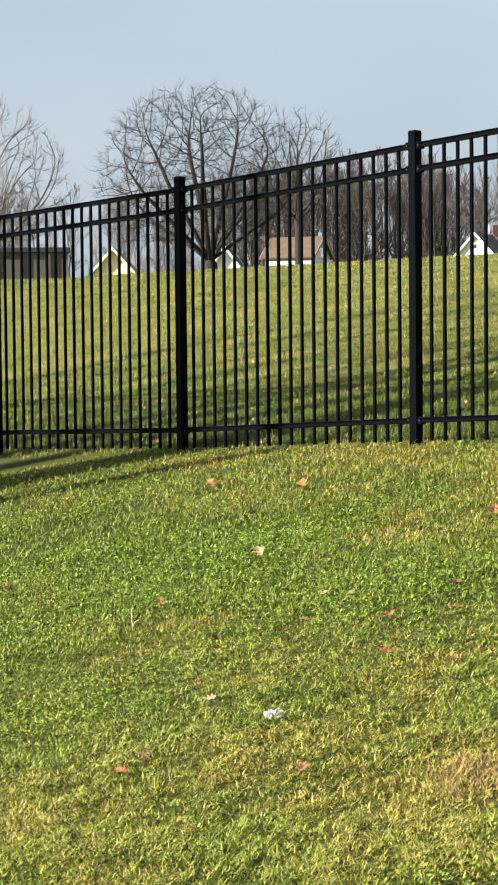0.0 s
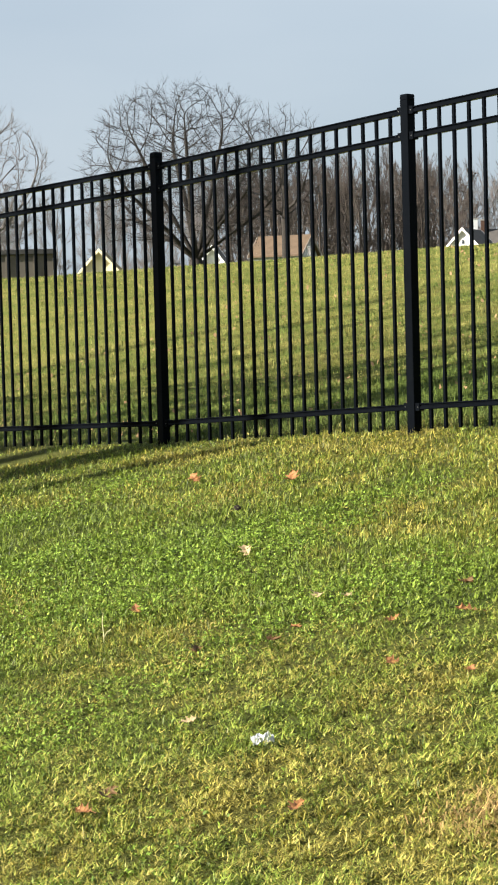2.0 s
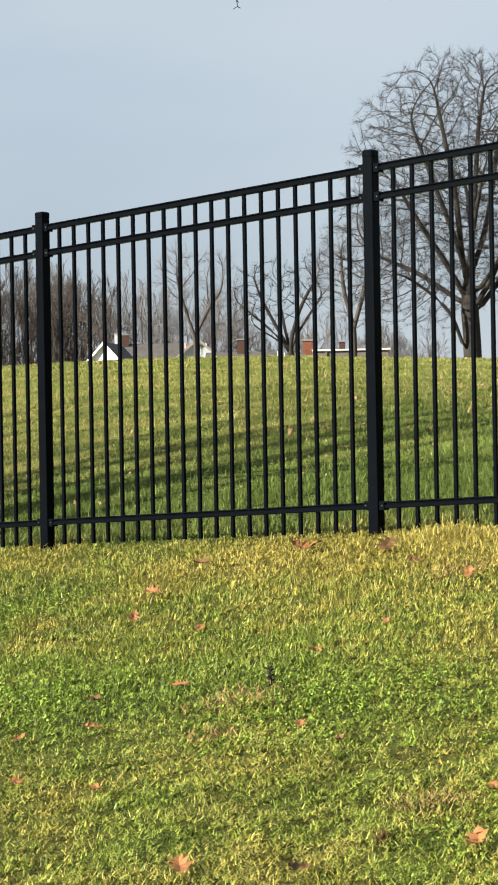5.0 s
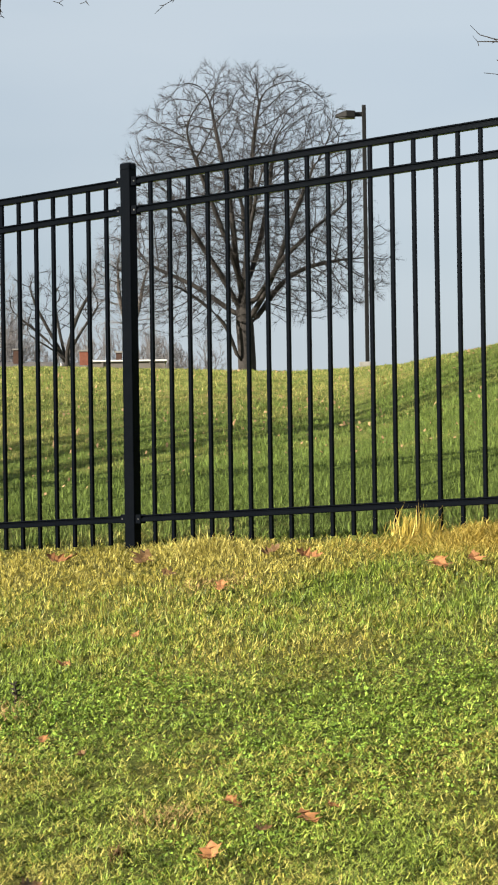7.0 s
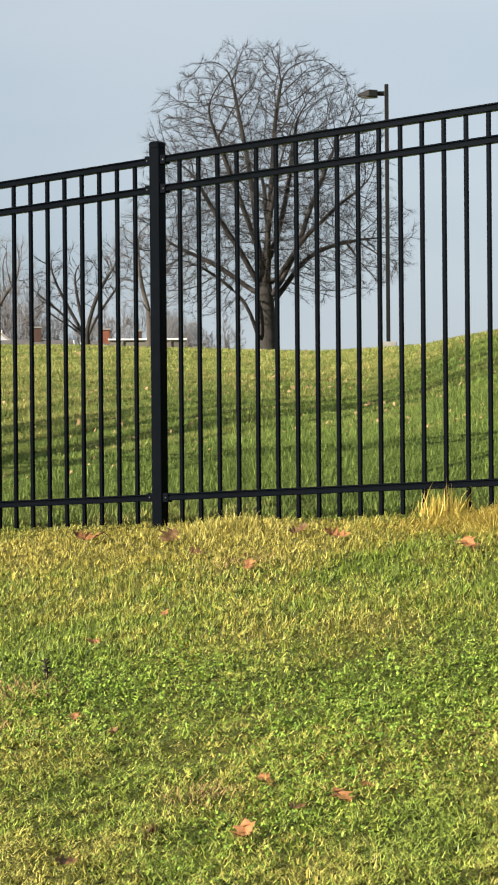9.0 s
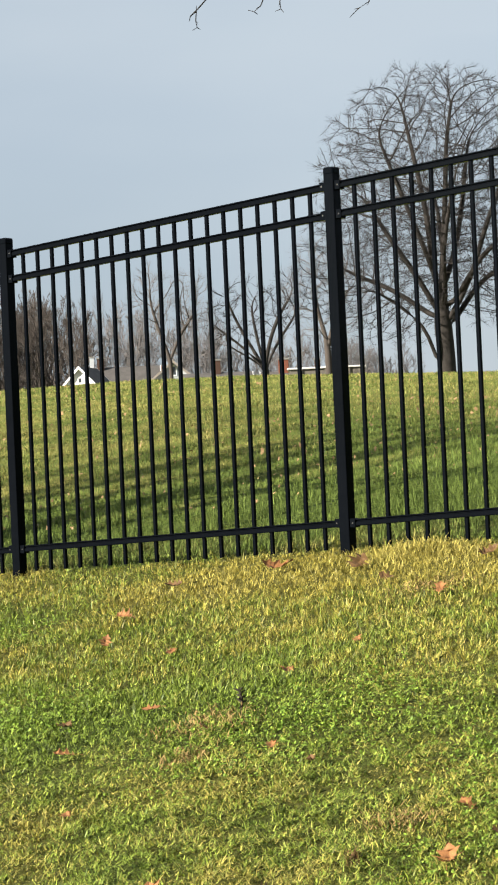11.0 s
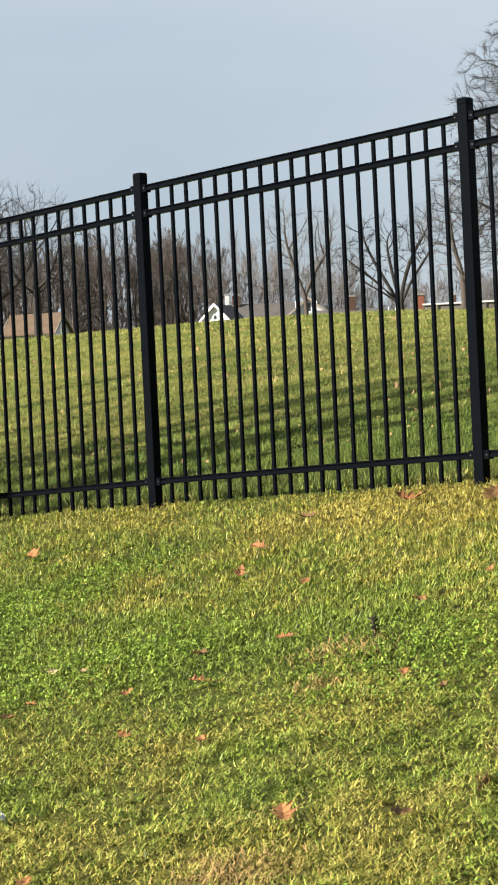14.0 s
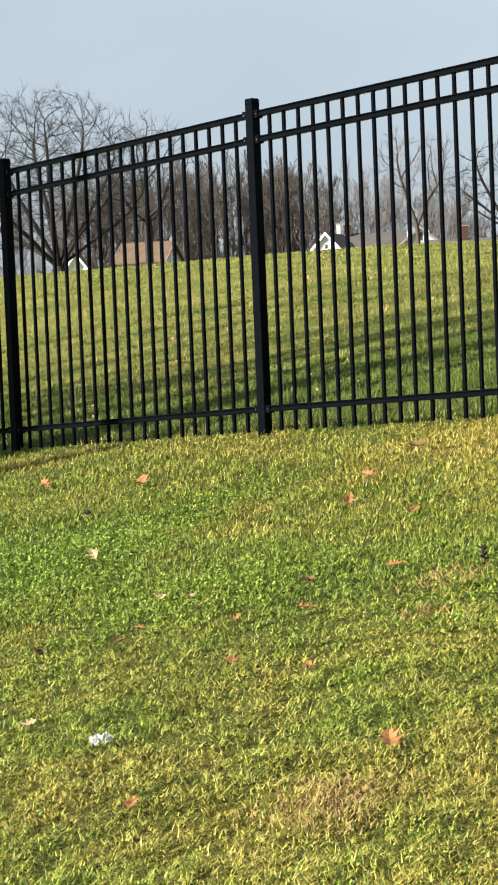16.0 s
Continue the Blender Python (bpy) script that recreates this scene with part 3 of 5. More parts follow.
def grown_tree(seed, trunk, limbs, ovals, count, trunk_r, twig, step, kill, lift=0.05, sprays=5, spray=0.55, droop=0.0, outward=0.35):
    """A bare tree whose limbs fill ovals (centre, half-sizes, share), with fine twigs at the ends of the branches."""
    rng = np.random.default_rng(seed)
    cloud = []
    for cx, cy, cz, wx, wy, wz, share in ovals:
        n = int(count * share)
        v = rng.normal(0, 1, (n, 3))
        v /= np.linalg.norm(v, axis=1)[:, None]
        v *= (rng.random(n) ** 0.36)[:, None]
        cloud.append(v * [wx, wy, wz] + [cx, cy, cz])
    cloud = np.concatenate(cloud)
    cloud = cloud[cloud[:, 2] > trunk[5][2] + 0.6]
    pts, parent = colony(seed, trunk, limbs, cloud, step, kill, lift, outward)
    n = len(pts)
    kids = [[] for _ in range(n)]
    for i in range(1, n):
        kids[parent[i]].append(i)
    ends = sum(1 for k in kids if not k)
    power = math.log(ends) / math.log(trunk_r / twig)
    rad = np.zeros(n)
    for i in range(n - 1, -1, -1):
        rad[i] = (sum(rad[k] ** power for k in kids[i]) if kids[i] else twig ** power) ** (1 / power)
    for _ in range(2):                                     # ease the kinks
        smooth = pts.copy()
        for i in range(2, n):
            if kids[i]:
                k = max(kids[i], key=lambda j: rad[j])
                smooth[i] = pts[i] * 0.5 + (pts[parent[i]] + pts[k]) * 0.25
        pts = smooth
    thick, thin = Wood(), Wood()
    vec = [Vector(p) for p in pts]
    starts = [(0, None)]
    while starts:
        i, root = starts.pop()
        run = [i] if root is None else [root, i]
        while kids[run[-1]]:
            order = sorted(kids[run[-1]], key=lambda j: -rad[j])
            starts += [(j, run[-1]) for j in order[1:]]
            run.append(order[0])
        radii = [rad[j] for j in run]
        if root is not None:
            radii[0] = radii[1]
        else:
            radii[0], radii[1] = radii[0] * 1.35, radii[1] * 1.12
        big = radii[0]
        (thick if big > twig * 2.6 else thin).tube([vec[j] for j in run], radii, 9 if big > 0.14 else 6 if big > 0.05 else 4 if big > 0.02 else 3)
    rnd = random.Random(seed)
    for i in range(1, n):                                  # sprays of twigs along the outer branches
        if rad[i] > twig * 2.2:
            continue
        axis = (vec[i] - vec[parent[i]]).normalized()
        out = Vector((vec[i].x, vec[i].y, 0)) * 0.08
        for _ in range(sprays if not kids[i] else max(sprays // 2, 1)):
            d = (axis + out + Vector((rnd.gauss(0, 0.42), rnd.gauss(0, 0.42), rnd.gauss(0.16 - droop, 0.36)))).normalized()
            ln = spray * rnd.uniform(0.4, 1.1)
            q = vec[i] + d * ln * 0.5
            e = (d + Vector((rnd.gauss(0, 0.2), rnd.gauss(0, 0.2), rnd.gauss(0.08 - droop, 0.2)))).normalized()
            thin.tube([vec[i], q, q + e * ln * 0.5], [twig * 0.62, twig * 0.44, twig * 0.22], 3)
    return thick, thin


def tree(label, az, r, seed, stem, limbs, ovals, group="bare trees beyond the crest", bark=BARK, twigs=TWIG, **kw):
    """A tree at a direction and distance. Its stem (sideways, up) and ovals are given from the height at which the crest hides its foot."""
    p = ground_at(az, r)
    sunk = max(up(float(np.interp(az, CREST_AZ, CREST_EL)), r) - p.z, 0.3)
    trunk = [(0, 0, -0.3)] + [(0.01 * k, 0, sunk * k / 4) for k in range(4)] + [(x, 0.04 * z, z + sunk) for x, z in stem]
    limbs = [[(x, y, z + sunk) for x, y, z in limb] for limb in limbs]
    thick, thin = grown_tree(seed, trunk, limbs, [(o[0], o[1], o[2] + sunk, *o[3:]) for o in ovals], **kw)
    ob = tagged(empty("bare_tree", Matrix.Translation(p)), label, "tree", group)
    part("trunk", thick.mesh("trunk", bark), bark, ob)
    part("crown", thin.mesh("crown", twigs), twigs, ob, "fine bare twigs")
    return ob


tree("tall leafless broad-crowned tree with a straight grey trunk", -8.12, 80, 14, ((0, 0.4), (0, 0.9), (-0.02, 1.3), (-0.05, 1.7), (-0.08, 2.1), (-0.1, 2.6), (-0.08, 3.2)),
     (((-0.08, 0, 3.3), (0, 0, 3.9), (0.2, 0, 6.1), (0.35, 0, 8.7), (0.65, 0, 10.6)), ((-0.1, 0, 2.7), (-0.35, 0.2, 4.1), (-0.5, 0.3, 6.4), (-1.0, 0.2, 9.0), (-1.3, 0.2, 10.6)),
      ((0.1, 0, 1.9), (0.6, -0.3, 2.7), (1.25, -0.5, 4.1), (1.75, -0.6, 5.7), (2.6, -0.6, 7.8)), ((-0.2, 0, 2.3), (-1.2, -0.5, 3.9), (-2.2, -0.8, 5.3), (-3.0, -1.0, 6.7)),
      ((-0.1, 0, 3.0), (-0.9, -1.0, 5.0), (-1.8, -1.4, 7.2), (-2.4, -1.5, 8.8)), ((0.05, 0, 3.3), (0.7, 0.8, 5.0), (1.2, 1.4, 7.3), (1.5, 1.5, 9.3)),
      ((-0.35, -0.3, 0.1), (-0.55, -0.4, 0.9), (-0.85, -0.5, 1.7), (-1.5, -0.7, 2.3), (-2.5, -0.9, 3.0)), ((-0.2, 0.2, 2.0), (-1.4, 0.8, 3.0), (-2.6, 1.2, 3.7), (-3.7, 1.4, 4.2)),
      ((0.2, 0.2, 1.7), (0.95, 0.6, 2.7), (1.8, 0.9, 3.7), (2.9, 1.0, 4.2), (4.2, 1.0, 4.4)), ((0.2, 0, 2.4), (1.3, -0.9, 4.2), (2.5, -1.4, 5.4), (3.6, -1.6, 6.2)),
      ((0.1, 0.5, 2.6), (0.3, 1.6, 4.6), (0.2, 2.4, 7.0)), ((0, -0.5, 2.5), (-0.2, -1.7, 4.4), (0.1, -2.6, 6.6))),
     ((0.0, 0, 7.1, 4.9, 4.4, 5.0, 0.70), (-2.0, 0, 4.3, 3.8, 3.4, 3.2, 0.16), (2.5, 0, 4.3, 3.6, 3.0, 2.6, 0.14)),
     count=7400, trunk_r=0.36, twig=0.0085, step=0.22, kill=0.24, lift=0.07, sprays=7, spray=0.46, droop=0.0)
fan = [((0.05 * k, 0.1 * (k % 3 - 1), 0.3), (1.3 * math.sin(0.30 * k), 0.9 * (k % 3 - 1), 0.6 + 1.3 * math.cos(0.30 * k)), (3.4 * math.sin(0.30 * k), 1.7 * (k % 3 - 1), 0.7 + 3.6 * math.cos(0.28 * k)),
        (4.3 * math.sin(0.32 * k), 2.0 * (k % 3 - 1), 0.8 + 5.2 * math.cos(0.26 * k))) for k in range(-4, 5)]
tree("leafless tree with a wide fan of grey limbs", 9.72, 95, 5, ((0, 0.3),), fan,
     ((-0.5, 0, 4.1, 4.9, 4.2, 4.4, 1.0),), count=3400, trunk_r=0.36, twig=0.0095, step=0.26, kill=0.29, lift=0.06, sprays=5, spray=0.62)
tree("smaller leafless tree behind the fan-shaped one", 7.2, 118, 9, ((0, 0.8), (0.05, 1.6)), (),
     ((0, 0, 5.2, 2.8, 2.6, 3.4, 1.0),), count=700, trunk_r=0.24, twig=0.014, step=0.36, kill=0.44, lift=0.08, sprays=4, spray=0.7)
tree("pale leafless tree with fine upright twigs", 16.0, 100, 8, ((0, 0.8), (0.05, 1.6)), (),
     ((0, 0, 4.6, 4.4, 4.0, 3.9, 1.0),), bark=HAZED_WOODS, twigs=HAZED_WOODS, count=1100, trunk_r=0.27, twig=0.013, step=0.34, kill=0.42, lift=0.02, sprays=5, spray=0.7, droop=-0.1)
tree("small leafless tree forking low into leaning limbs", -3.05, 130, 21, ((-0.1, 0.2),),
     (((-0.2, 0, 0.4), (-1.3, 0.1, 1.6), (-2.5, 0.2, 2.6), (-3.6, 0.2, 3.4)), ((-0.2, 0.1, 0.5), (-1.0, 0.2, 1.9), (-1.9, 0.3, 3.6), (-2.3, 0.3, 4.6)), ((-0.1, 0.3, 0.5), (-0.5, 0.5, 2.2), (-0.8, 0.7, 4.4)),
      ((-0.1, -0.1, 0.5), (0.3, -0.4, 2.2), (1.1, -0.5, 4.0), (1.9, -0.5, 5.0)), ((0, 0.2, 0.4), (0.7, 0.3, 1.8), (1.8, 0.4, 3.3), (2.6, 0.4, 4.2)), ((-0.2, -0.3, 0.3), (-1.2, -0.6, 1.2), (-2.6, -0.8, 1.8))),
     ((-1.5, 0, 3.7, 2.6, 1.6, 2.3, 0.6), (1.5, 0, 4.4, 1.7, 1.5, 2.0, 0.4)), count=640, trunk_r=0.26, twig=0.018, step=0.34, kill=0.40, lift=0.02, sprays=5, spray=0.75)
tree("leafless tree forking low into two airy halves", -0.35, 150, 23, ((0.05, 0.8), (0.05, 1.4)),
     (((-0.1, 0, 1.7), (-0.7, 0, 3.4), (-1.3, 0, 5.4)), ((0.2, 0, 1.7), (0.8, 0, 3.1), (2.0, 0, 4.6))),
     ((-1.3, 0, 5.8, 1.8, 1.6, 2.6, 0.5), (1.6, 0, 5.4, 1.8, 1.6, 2.5, 0.5)), bark=WOODS, twigs=HAZED_WOODS, count=760, trunk_r=0.16, twig=0.018, step=0.40, kill=0.46, lift=0.10, sprays=4, spray=0.8)
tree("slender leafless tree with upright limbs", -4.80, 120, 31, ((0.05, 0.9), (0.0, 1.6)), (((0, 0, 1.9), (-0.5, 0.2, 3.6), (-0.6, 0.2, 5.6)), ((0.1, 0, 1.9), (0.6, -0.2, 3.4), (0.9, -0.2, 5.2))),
     ((0.2, 0, 4.9, 2.8, 2.4, 3.4, 1.0),), bark=WOODS, twigs=HAZED_WOODS, count=860, trunk_r=0.20, twig=0.015, step=0.36, kill=0.44, lift=0.10, sprays=4, spray=0.75, droop=0.1)


def far_woods(name, label, seed, spots, mat, wide, twig):
    """A belt of leafless trees in the distance, as one piece of stuff."""
    rnd = random.Random(seed)
    kinds = []
    for s in range(4):
        thick, thin = tree_wood(seed * 10 + s, 20, wide, 2.0, 2.0, 11, 0.26, (6, 6), twig, spread=0.6, lift=0.10, cheap=True)
        v = np.array([tuple(p) for p in thick.v + thin.v])
        f = np.array(thick.f + [tuple(i + len(thick.v) for i in q) for q in thin.f])
        kinds.append((v, f))
    vs, fs, n = [], [], 0
    for az, r, el in spots:
        p = ground_at(az, r)
        s = (up(el, r) - p.z) / 20
        v, f = kinds[rnd.randrange(4)]
        a = rnd.uniform(0, 6.28)
        c, si = math.cos(a), math.sin(a)
        m = np.array([[c, -si, 0], [si, c, 0], [0, 0, 1]]) * np.array([[1.0], [1.0], [s]])
        vs.append(v @ m.T + np.array(p))
        fs.append(f + n)
        n += len(v)
    faces = np.concatenate(fs)
    me = mesh_arrays(name, np.concatenate(vs), faces.ravel(), np.full(len(faces), 4))
    me.materials.append(mat)
    return tagged(new(name, me), label, "woods", kind="stuff")


def belt(seed, count, az0, az1, r0, r1, profile_az, profile_el):
    rnd = random.Random(seed)
    return [(az, rnd.uniform(r0, r1), float(np.interp(az, profile_az, profile_el)) * rnd.uniform(0.84, 1.0))
            for az in (rnd.uniform(az0, az1) for _ in range(count))]


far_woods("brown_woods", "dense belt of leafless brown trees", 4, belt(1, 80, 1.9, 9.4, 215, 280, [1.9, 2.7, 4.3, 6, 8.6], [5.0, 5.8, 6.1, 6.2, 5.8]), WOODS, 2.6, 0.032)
far_woods("grey_woods", "thin belt of distant leafless trees, hazy grey", 6, belt(5, 24, 9.2, 18.5, 230, 320, [9, 12, 18], [5.0, 4.9, 5.2]) + belt(7, 28, -6.5, 2.2, 240, 320, [-6.5, -3, -1, 0.5, 2.2], [3.6, 4.2, 4.8, 5.0, 5.5]) + belt(2, 38, -7.5, 18, 260, 330, [-7.5, -3, -1, 0.5, 3, 8, 12, 18], [3.5, 4.0, 4.7, 5.0, 5.7, 5.4, 4.8, 4.9]), HAZED_WOODS, 3.6, 0.034)

# tall trees off to the side, whose trunks throw long shadows over the mound and the foot of the fence
for k, (across, back, girth, seed) in enumerate(((12.90, -4.0, 0.11, 71), (13.58, -5.5, 0.21, 79), (14.1, -16.0, 0.30, 72), (14.85, -16.0, 0.36, 73), (15.7, -18.0, 0.38, 74),
                                                 (16.6, -19.0, 0.34, 75), (17.3, -21.0, 0.22, 77), (18.0, -23.0, 0.30, 76), (19.2, -24.0, 0.24, 81), (20.3, -22.0, 0.26, 78), (21.8, -24.0, 0.24, 82), (23.6, -25.0, 0.30, 80))):
    c, si = math.cos(radians(SUN_AZ - 180)), math.sin(radians(SUN_AZ - 180))
    p = Vector((-across * si + back * c, across * c + back * si, 0))
    p.z = gz(p.x, p.y) - 0.05
    thick, thin = tree_wood(seed, (21 if k < 2 else 27) + 1.3 * (k % 3), 2.6, 13.5, 12.5, 8, girth, (4, 4), 0.012, leader=0.9)
    side_tree = tagged(empty("bare_tree", Matrix.Translation(p)), "tall straight leafless tree in a row by the lawn", "tree", "row of tall trees by the lawn")
    part("trunk", thick.mesh("trunk", BARK), BARK, side_tree)
    part("crown", thin.mesh("crown", TWIG), TWIG, side_tree, "fine bare twigs")


def overhanging_tree():
    """A tree beside the lawn whose drooping twig ends reach over the fence: each twig by direction and elevation, from its tip inwards."""
    rnd = random.Random(9)
    r = 15.0
    foot = at(-31, 17)
    foot.z = gz(foot.x, foot.y) - 0.05
    thick, thin = Wood(), Wood()
    crotch = foot + Vector((-0.2, 0.1, 4.6))
    thick.tube([foot - Vector((0, 0, 0.4)), foot + Vector((0.05, 0, 1.2)), foot + Vector((-0.1, 0.1, 3.0)), crotch, crotch + Vector((0.4, 0.3, 3)), crotch + Vector((0.9, 0.4, 6))], [0.30, 0.24, 0.21, 0.18, 0.12, 0.04], 9)

    def way(pairs):
        return [at(1.04 * a + 0.53, r, up(e - 0.07, r)) for a, e in pairs]

    low, high, mid = at(-20, r, up(12.6, r)), at(-9.5, r, up(16.4, r)), at(-20, r, up(16.5, r))
    thick.tube([crotch, at(-27, 16, up(11.5, 16)), at(-23, r, up(12.3, r)), low], [0.11, 0.075, 0.05, 0.026], 6)
    thick.tube([crotch + Vector((0.1, 0.1, 1.0)), at(-26, 16, up(15.5, 16)), mid, at(-14, r, up(16.8, r)), high], [0.12, 0.085, 0.06, 0.042, 0.026], 6)
    thick.tube([high, at(-6, r, up(15.9, r)), at(-3.2, r, up(14.9, r))], [0.026, 0.018, 0.011], 5)
    stems = ((low, [(-14.72, 12.0), (-14.97, 11.74), (-15.33, 11.62), (-15.88, 11.47), (-16.6, 11.6)]),
             (low, [(-14.78, 11.71), (-14.91, 11.56), (-15.38, 11.54), (-15.9, 11.48)]),
             (low, [(-15.57, 11.68), (-15.85, 11.73), (-16.2, 11.63), (-17.2, 11.9)]),
             (low, [(-15.68, 11.95), (-15.85, 11.97), (-16.2, 11.93), (-17.4, 12.1)]),
             (low, [(-15.06, 10.71), (-15.53, 10.64), (-15.75, 10.86), (-16.2, 11.05), (-17.2, 11.5)]),
             (low, [(-15.40, 11.05), (-15.72, 10.9)]),
             (low, [(-15.76, 9.97), (-16.2, 9.99), (-17.4, 10.7), (-18.6, 11.7)]),
             (at(-3.2, r, up(14.9, r)), [(-1.92, 12.37), (-2.05, 12.44), (-2.02, 12.64), (-2.05, 12.9), (-2.31, 13.17), (-2.5, 13.5)]),
             (at(-2.5, r, up(13.5, r)), [(-1.85, 12.63), (-1.88, 12.75), (-2.05, 12.9)]),
             (at(-4.5, r, up(15.4, r)), [(-3.45, 12.85), (-3.61, 12.8), (-3.8, 12.95), (-3.94, 13.28), (-4.1, 14.0)]),
             (at(-4.5, r, up(15.4, r)), [(-4.18, 12.78), (-4.34, 12.84), (-4.32, 13.04), (-4.42, 13.26), (-4.5, 14.0)]),
             (at(-7.5, r, up(16.1, r)), [(-6.19, 12.51), (-6.45, 12.74), (-6.74, 12.91), (-6.81, 13.18), (-7.0, 14.2)]))
    for root, pairs in stems:
        pts = way(pairs) + ([root] if len(pairs) > 3 else [])
        n = len(pts)
        thin.tube(pts, [0.0022 + 0.0055 * i / (n - 1) for i in range(n)], 5)
        for q in pts[1:3]:                              # buds and spurs
            d = Vector((rnd.gauss(0, 1), rnd.gauss(0, 1), rnd.gauss(-0.4, 1))).normalized()
            thin.tube([q, q + d * 0.02, q + d * 0.04], [0.0035, 0.003, 0.0015], 4)
    ob = tagged(empty("bare_tree", Matrix.Translation((0, 0, 0))), "leafless tree with drooping twig ends reaching over the fence", "tree", "bare trees by the lawn")
    part("trunk", thick.mesh("trunk", BARK), BARK, ob)
    part("crown", thin.mesh("crown", BARK), BARK, ob, "dark drooping twigs")
    return ob


overhanging_tree()


# ================= houses beyond the crest =================
def gable_house(label, az, r, ridge_el, turn, length, width, pitch, wall, roof, group="houses beyond the crest", windows=(), chimneys=(), trim=None):
    """A house with a pitched roof. turn: degrees from a ridge that runs across the view. The ridge stands at an elevation."""
    base = ground_at(az, r)
    ridge = up(ridge_el, r) - base.z
    rise = width / 2 * math.tan(radians(pitch))
    eave = ridge - rise
    ob = tagged(empty("house", Matrix.Translation(base) @ pose(0, 0, 0, 0, 0, az + turn)), label, "house", group)
    L, w = length / 2, width / 2
    bm = bmesh.new()
    prof = [(-w, -0.5), (w, -0.5), (w, eave), (0, ridge - 0.12), (-w, eave)]
    a = [bm.verts.new((-L, y, z)) for y, z in prof]
    b = [bm.verts.new((L, y, z)) for y, z in prof]
    for k in range(5):
        bm.faces.new((a[k], b[k], b[(k + 1) % 5], a[(k + 1) % 5]))
    bm.faces.new(a[::-1])
    bm.faces.new(b)
    bmesh.ops.recalc_face_normals(bm, faces=bm.faces)
    part("wall", bm, wall, ob)
    for side in (-1, 1):
        bm = bmesh.new()
        over, t = 0.35, 0.16
        drop = over * math.tan(radians(pitch))
        prof = [(0, ridge), (side * (w + over), eave - drop), (side * (w + over), eave - drop - t), (0, ridge - t)]
        a = [bm.verts.new((-L - over, y, z)) for y, z in prof]
        b = [bm.verts.new((L + over, y, z)) for y, z in prof]
        for k in range(4):
            bm.faces.new((a[k], b[k], b[(k + 1) % 4], a[(k + 1) % 4]))
        bm.faces.new(a[::-1])
        bm.faces.new(b)
        bmesh.ops.recalc_face_normals(bm, faces=bm.faces)
        part("roof", bm, roof, ob)
    for end in (-1, 1):                                    # barge boards
        for side in (-1, 1):
            bm = bmesh.new()
            x0 = end * (L + 0.36)
            prof = [(0, ridge + 0.02), (side * (w + 0.36), eave - 0.36 * math.tan(radians(pitch)) + 0.02), (side * (w + 0.36), eave - 0.36 * math.tan(radians(pitch)) - 0.24), (0, ridge - 0.26)]
            a = [bm.verts.new((x0, y, z)) for y, z in prof]
            b = [bm.verts.new((x0 + end * 0.05, y, z)) for y, z in prof]
            for k in range(4):
                bm.faces.new((a[k], b[k], b[(k + 1) % 4], a[(k + 1) % 4]))
            bm.faces.new(a[::-1])
            bm.faces.new(b)
            bmesh.ops.recalc_face_normals(bm, faces=bm.faces)
            part("barge_board", bm, trim or SIDING_WHITE, ob)
    for end, y, top, ww, wh in windows:                    # in a gable end: offset, below the ridge, size
        bm = bmesh.new()
        x0 = end * L
        box(bm, min(x0, x0 + end * 0.06), y - ww / 2 - 0.1, ridge - top - wh - 0.1, max(x0, x0 + end * 0.06), y + ww / 2 + 0.1, ridge - top + 0.1)
        win = part("window", bm, SIDING_WHITE, ob)
        bm = bmesh.new()
        box(bm, min(x0, x0 + end * 0.08), y - ww / 2, ridge - top - wh, max(x0, x0 + end * 0.08), y + ww / 2, ridge - top)
        part("pane", bm, PANE, win, "dark glass pane")
    for x, y, cw, top, mat, text in chimneys:
        bm = bmesh.new()
        box(bm, x - cw / 2, y - cw / 2, eave, x + cw / 2, y + cw / 2, ridge + top, 0.02)
        ch = part("chimney", bm, mat, ob, text)
        bm = bmesh.new()
        box(bm, x - cw / 2 - 0.08, y - cw / 2 - 0.08, ridge + top, x + cw / 2 + 0.08, y + cw / 2 + 0.08, ridge + top + 0.14, 0.02)
        part("chimney_cap", bm, CONCRETE, ch)
    return ob


gable_house("cream house with a steep sunlit gable", 12.33, 170, 2.68, 84, 5, 3.0, 48, SIDING_CREAM, SHINGLE_SAND, trim=SIDING_CREAM)
gable_house("white house gable behind a bare tree", 9.16, 170, 2.70, 84, 5, 2.6, 54, SIDING_WHITE, SHINGLE_GREY)
gable_house("house with a tan shingle roof and grey gable end", 7.20, 190, 2.96, -20, 4.6, 5.0, 34, SIDING_GREY, SHINGLE_BROWN, windows=((1, 0, 1.2, 0.6, 0.7),), trim=SIDING_TAUPE)
gable_house("white house with a pointed gable", 1.97, 200, 2.98, 74, 6, 4.4, 47, SIDING_WHITE, SHINGLE_GREY, windows=((-1, 0, 1.15, 0.30, 0.42),))
gable_house("long house with a dark grey shingle roof", 1.02, 212, 2.96, 0, 7.2, 7.0, 32, SIDING_WHITE, SHINGLE_GREY,
            chimneys=((-3.1, 0.3, 0.45, 1.05, SIDING_GREY, "pale grey rendered chimney"), (-2.2, -0.2, 0.75, 0.86, DARK_BRICK, "dark chimney")))
gable_house("house with a rust-brown shingle roof", -0.02, 216, 2.95, 0, 4.0, 6.0, 30, SIDING_TAUPE, SHINGLE_RUST)
gable_house("grey house gable with an attic window", -0.41, 196, 3.04, 90, 6, 4.6, 40, SIDING_GREY, SHINGLE_GREY, windows=((-1, 0, 0.6, 0.5, 0.8),), trim=SIDING_TAUPE)
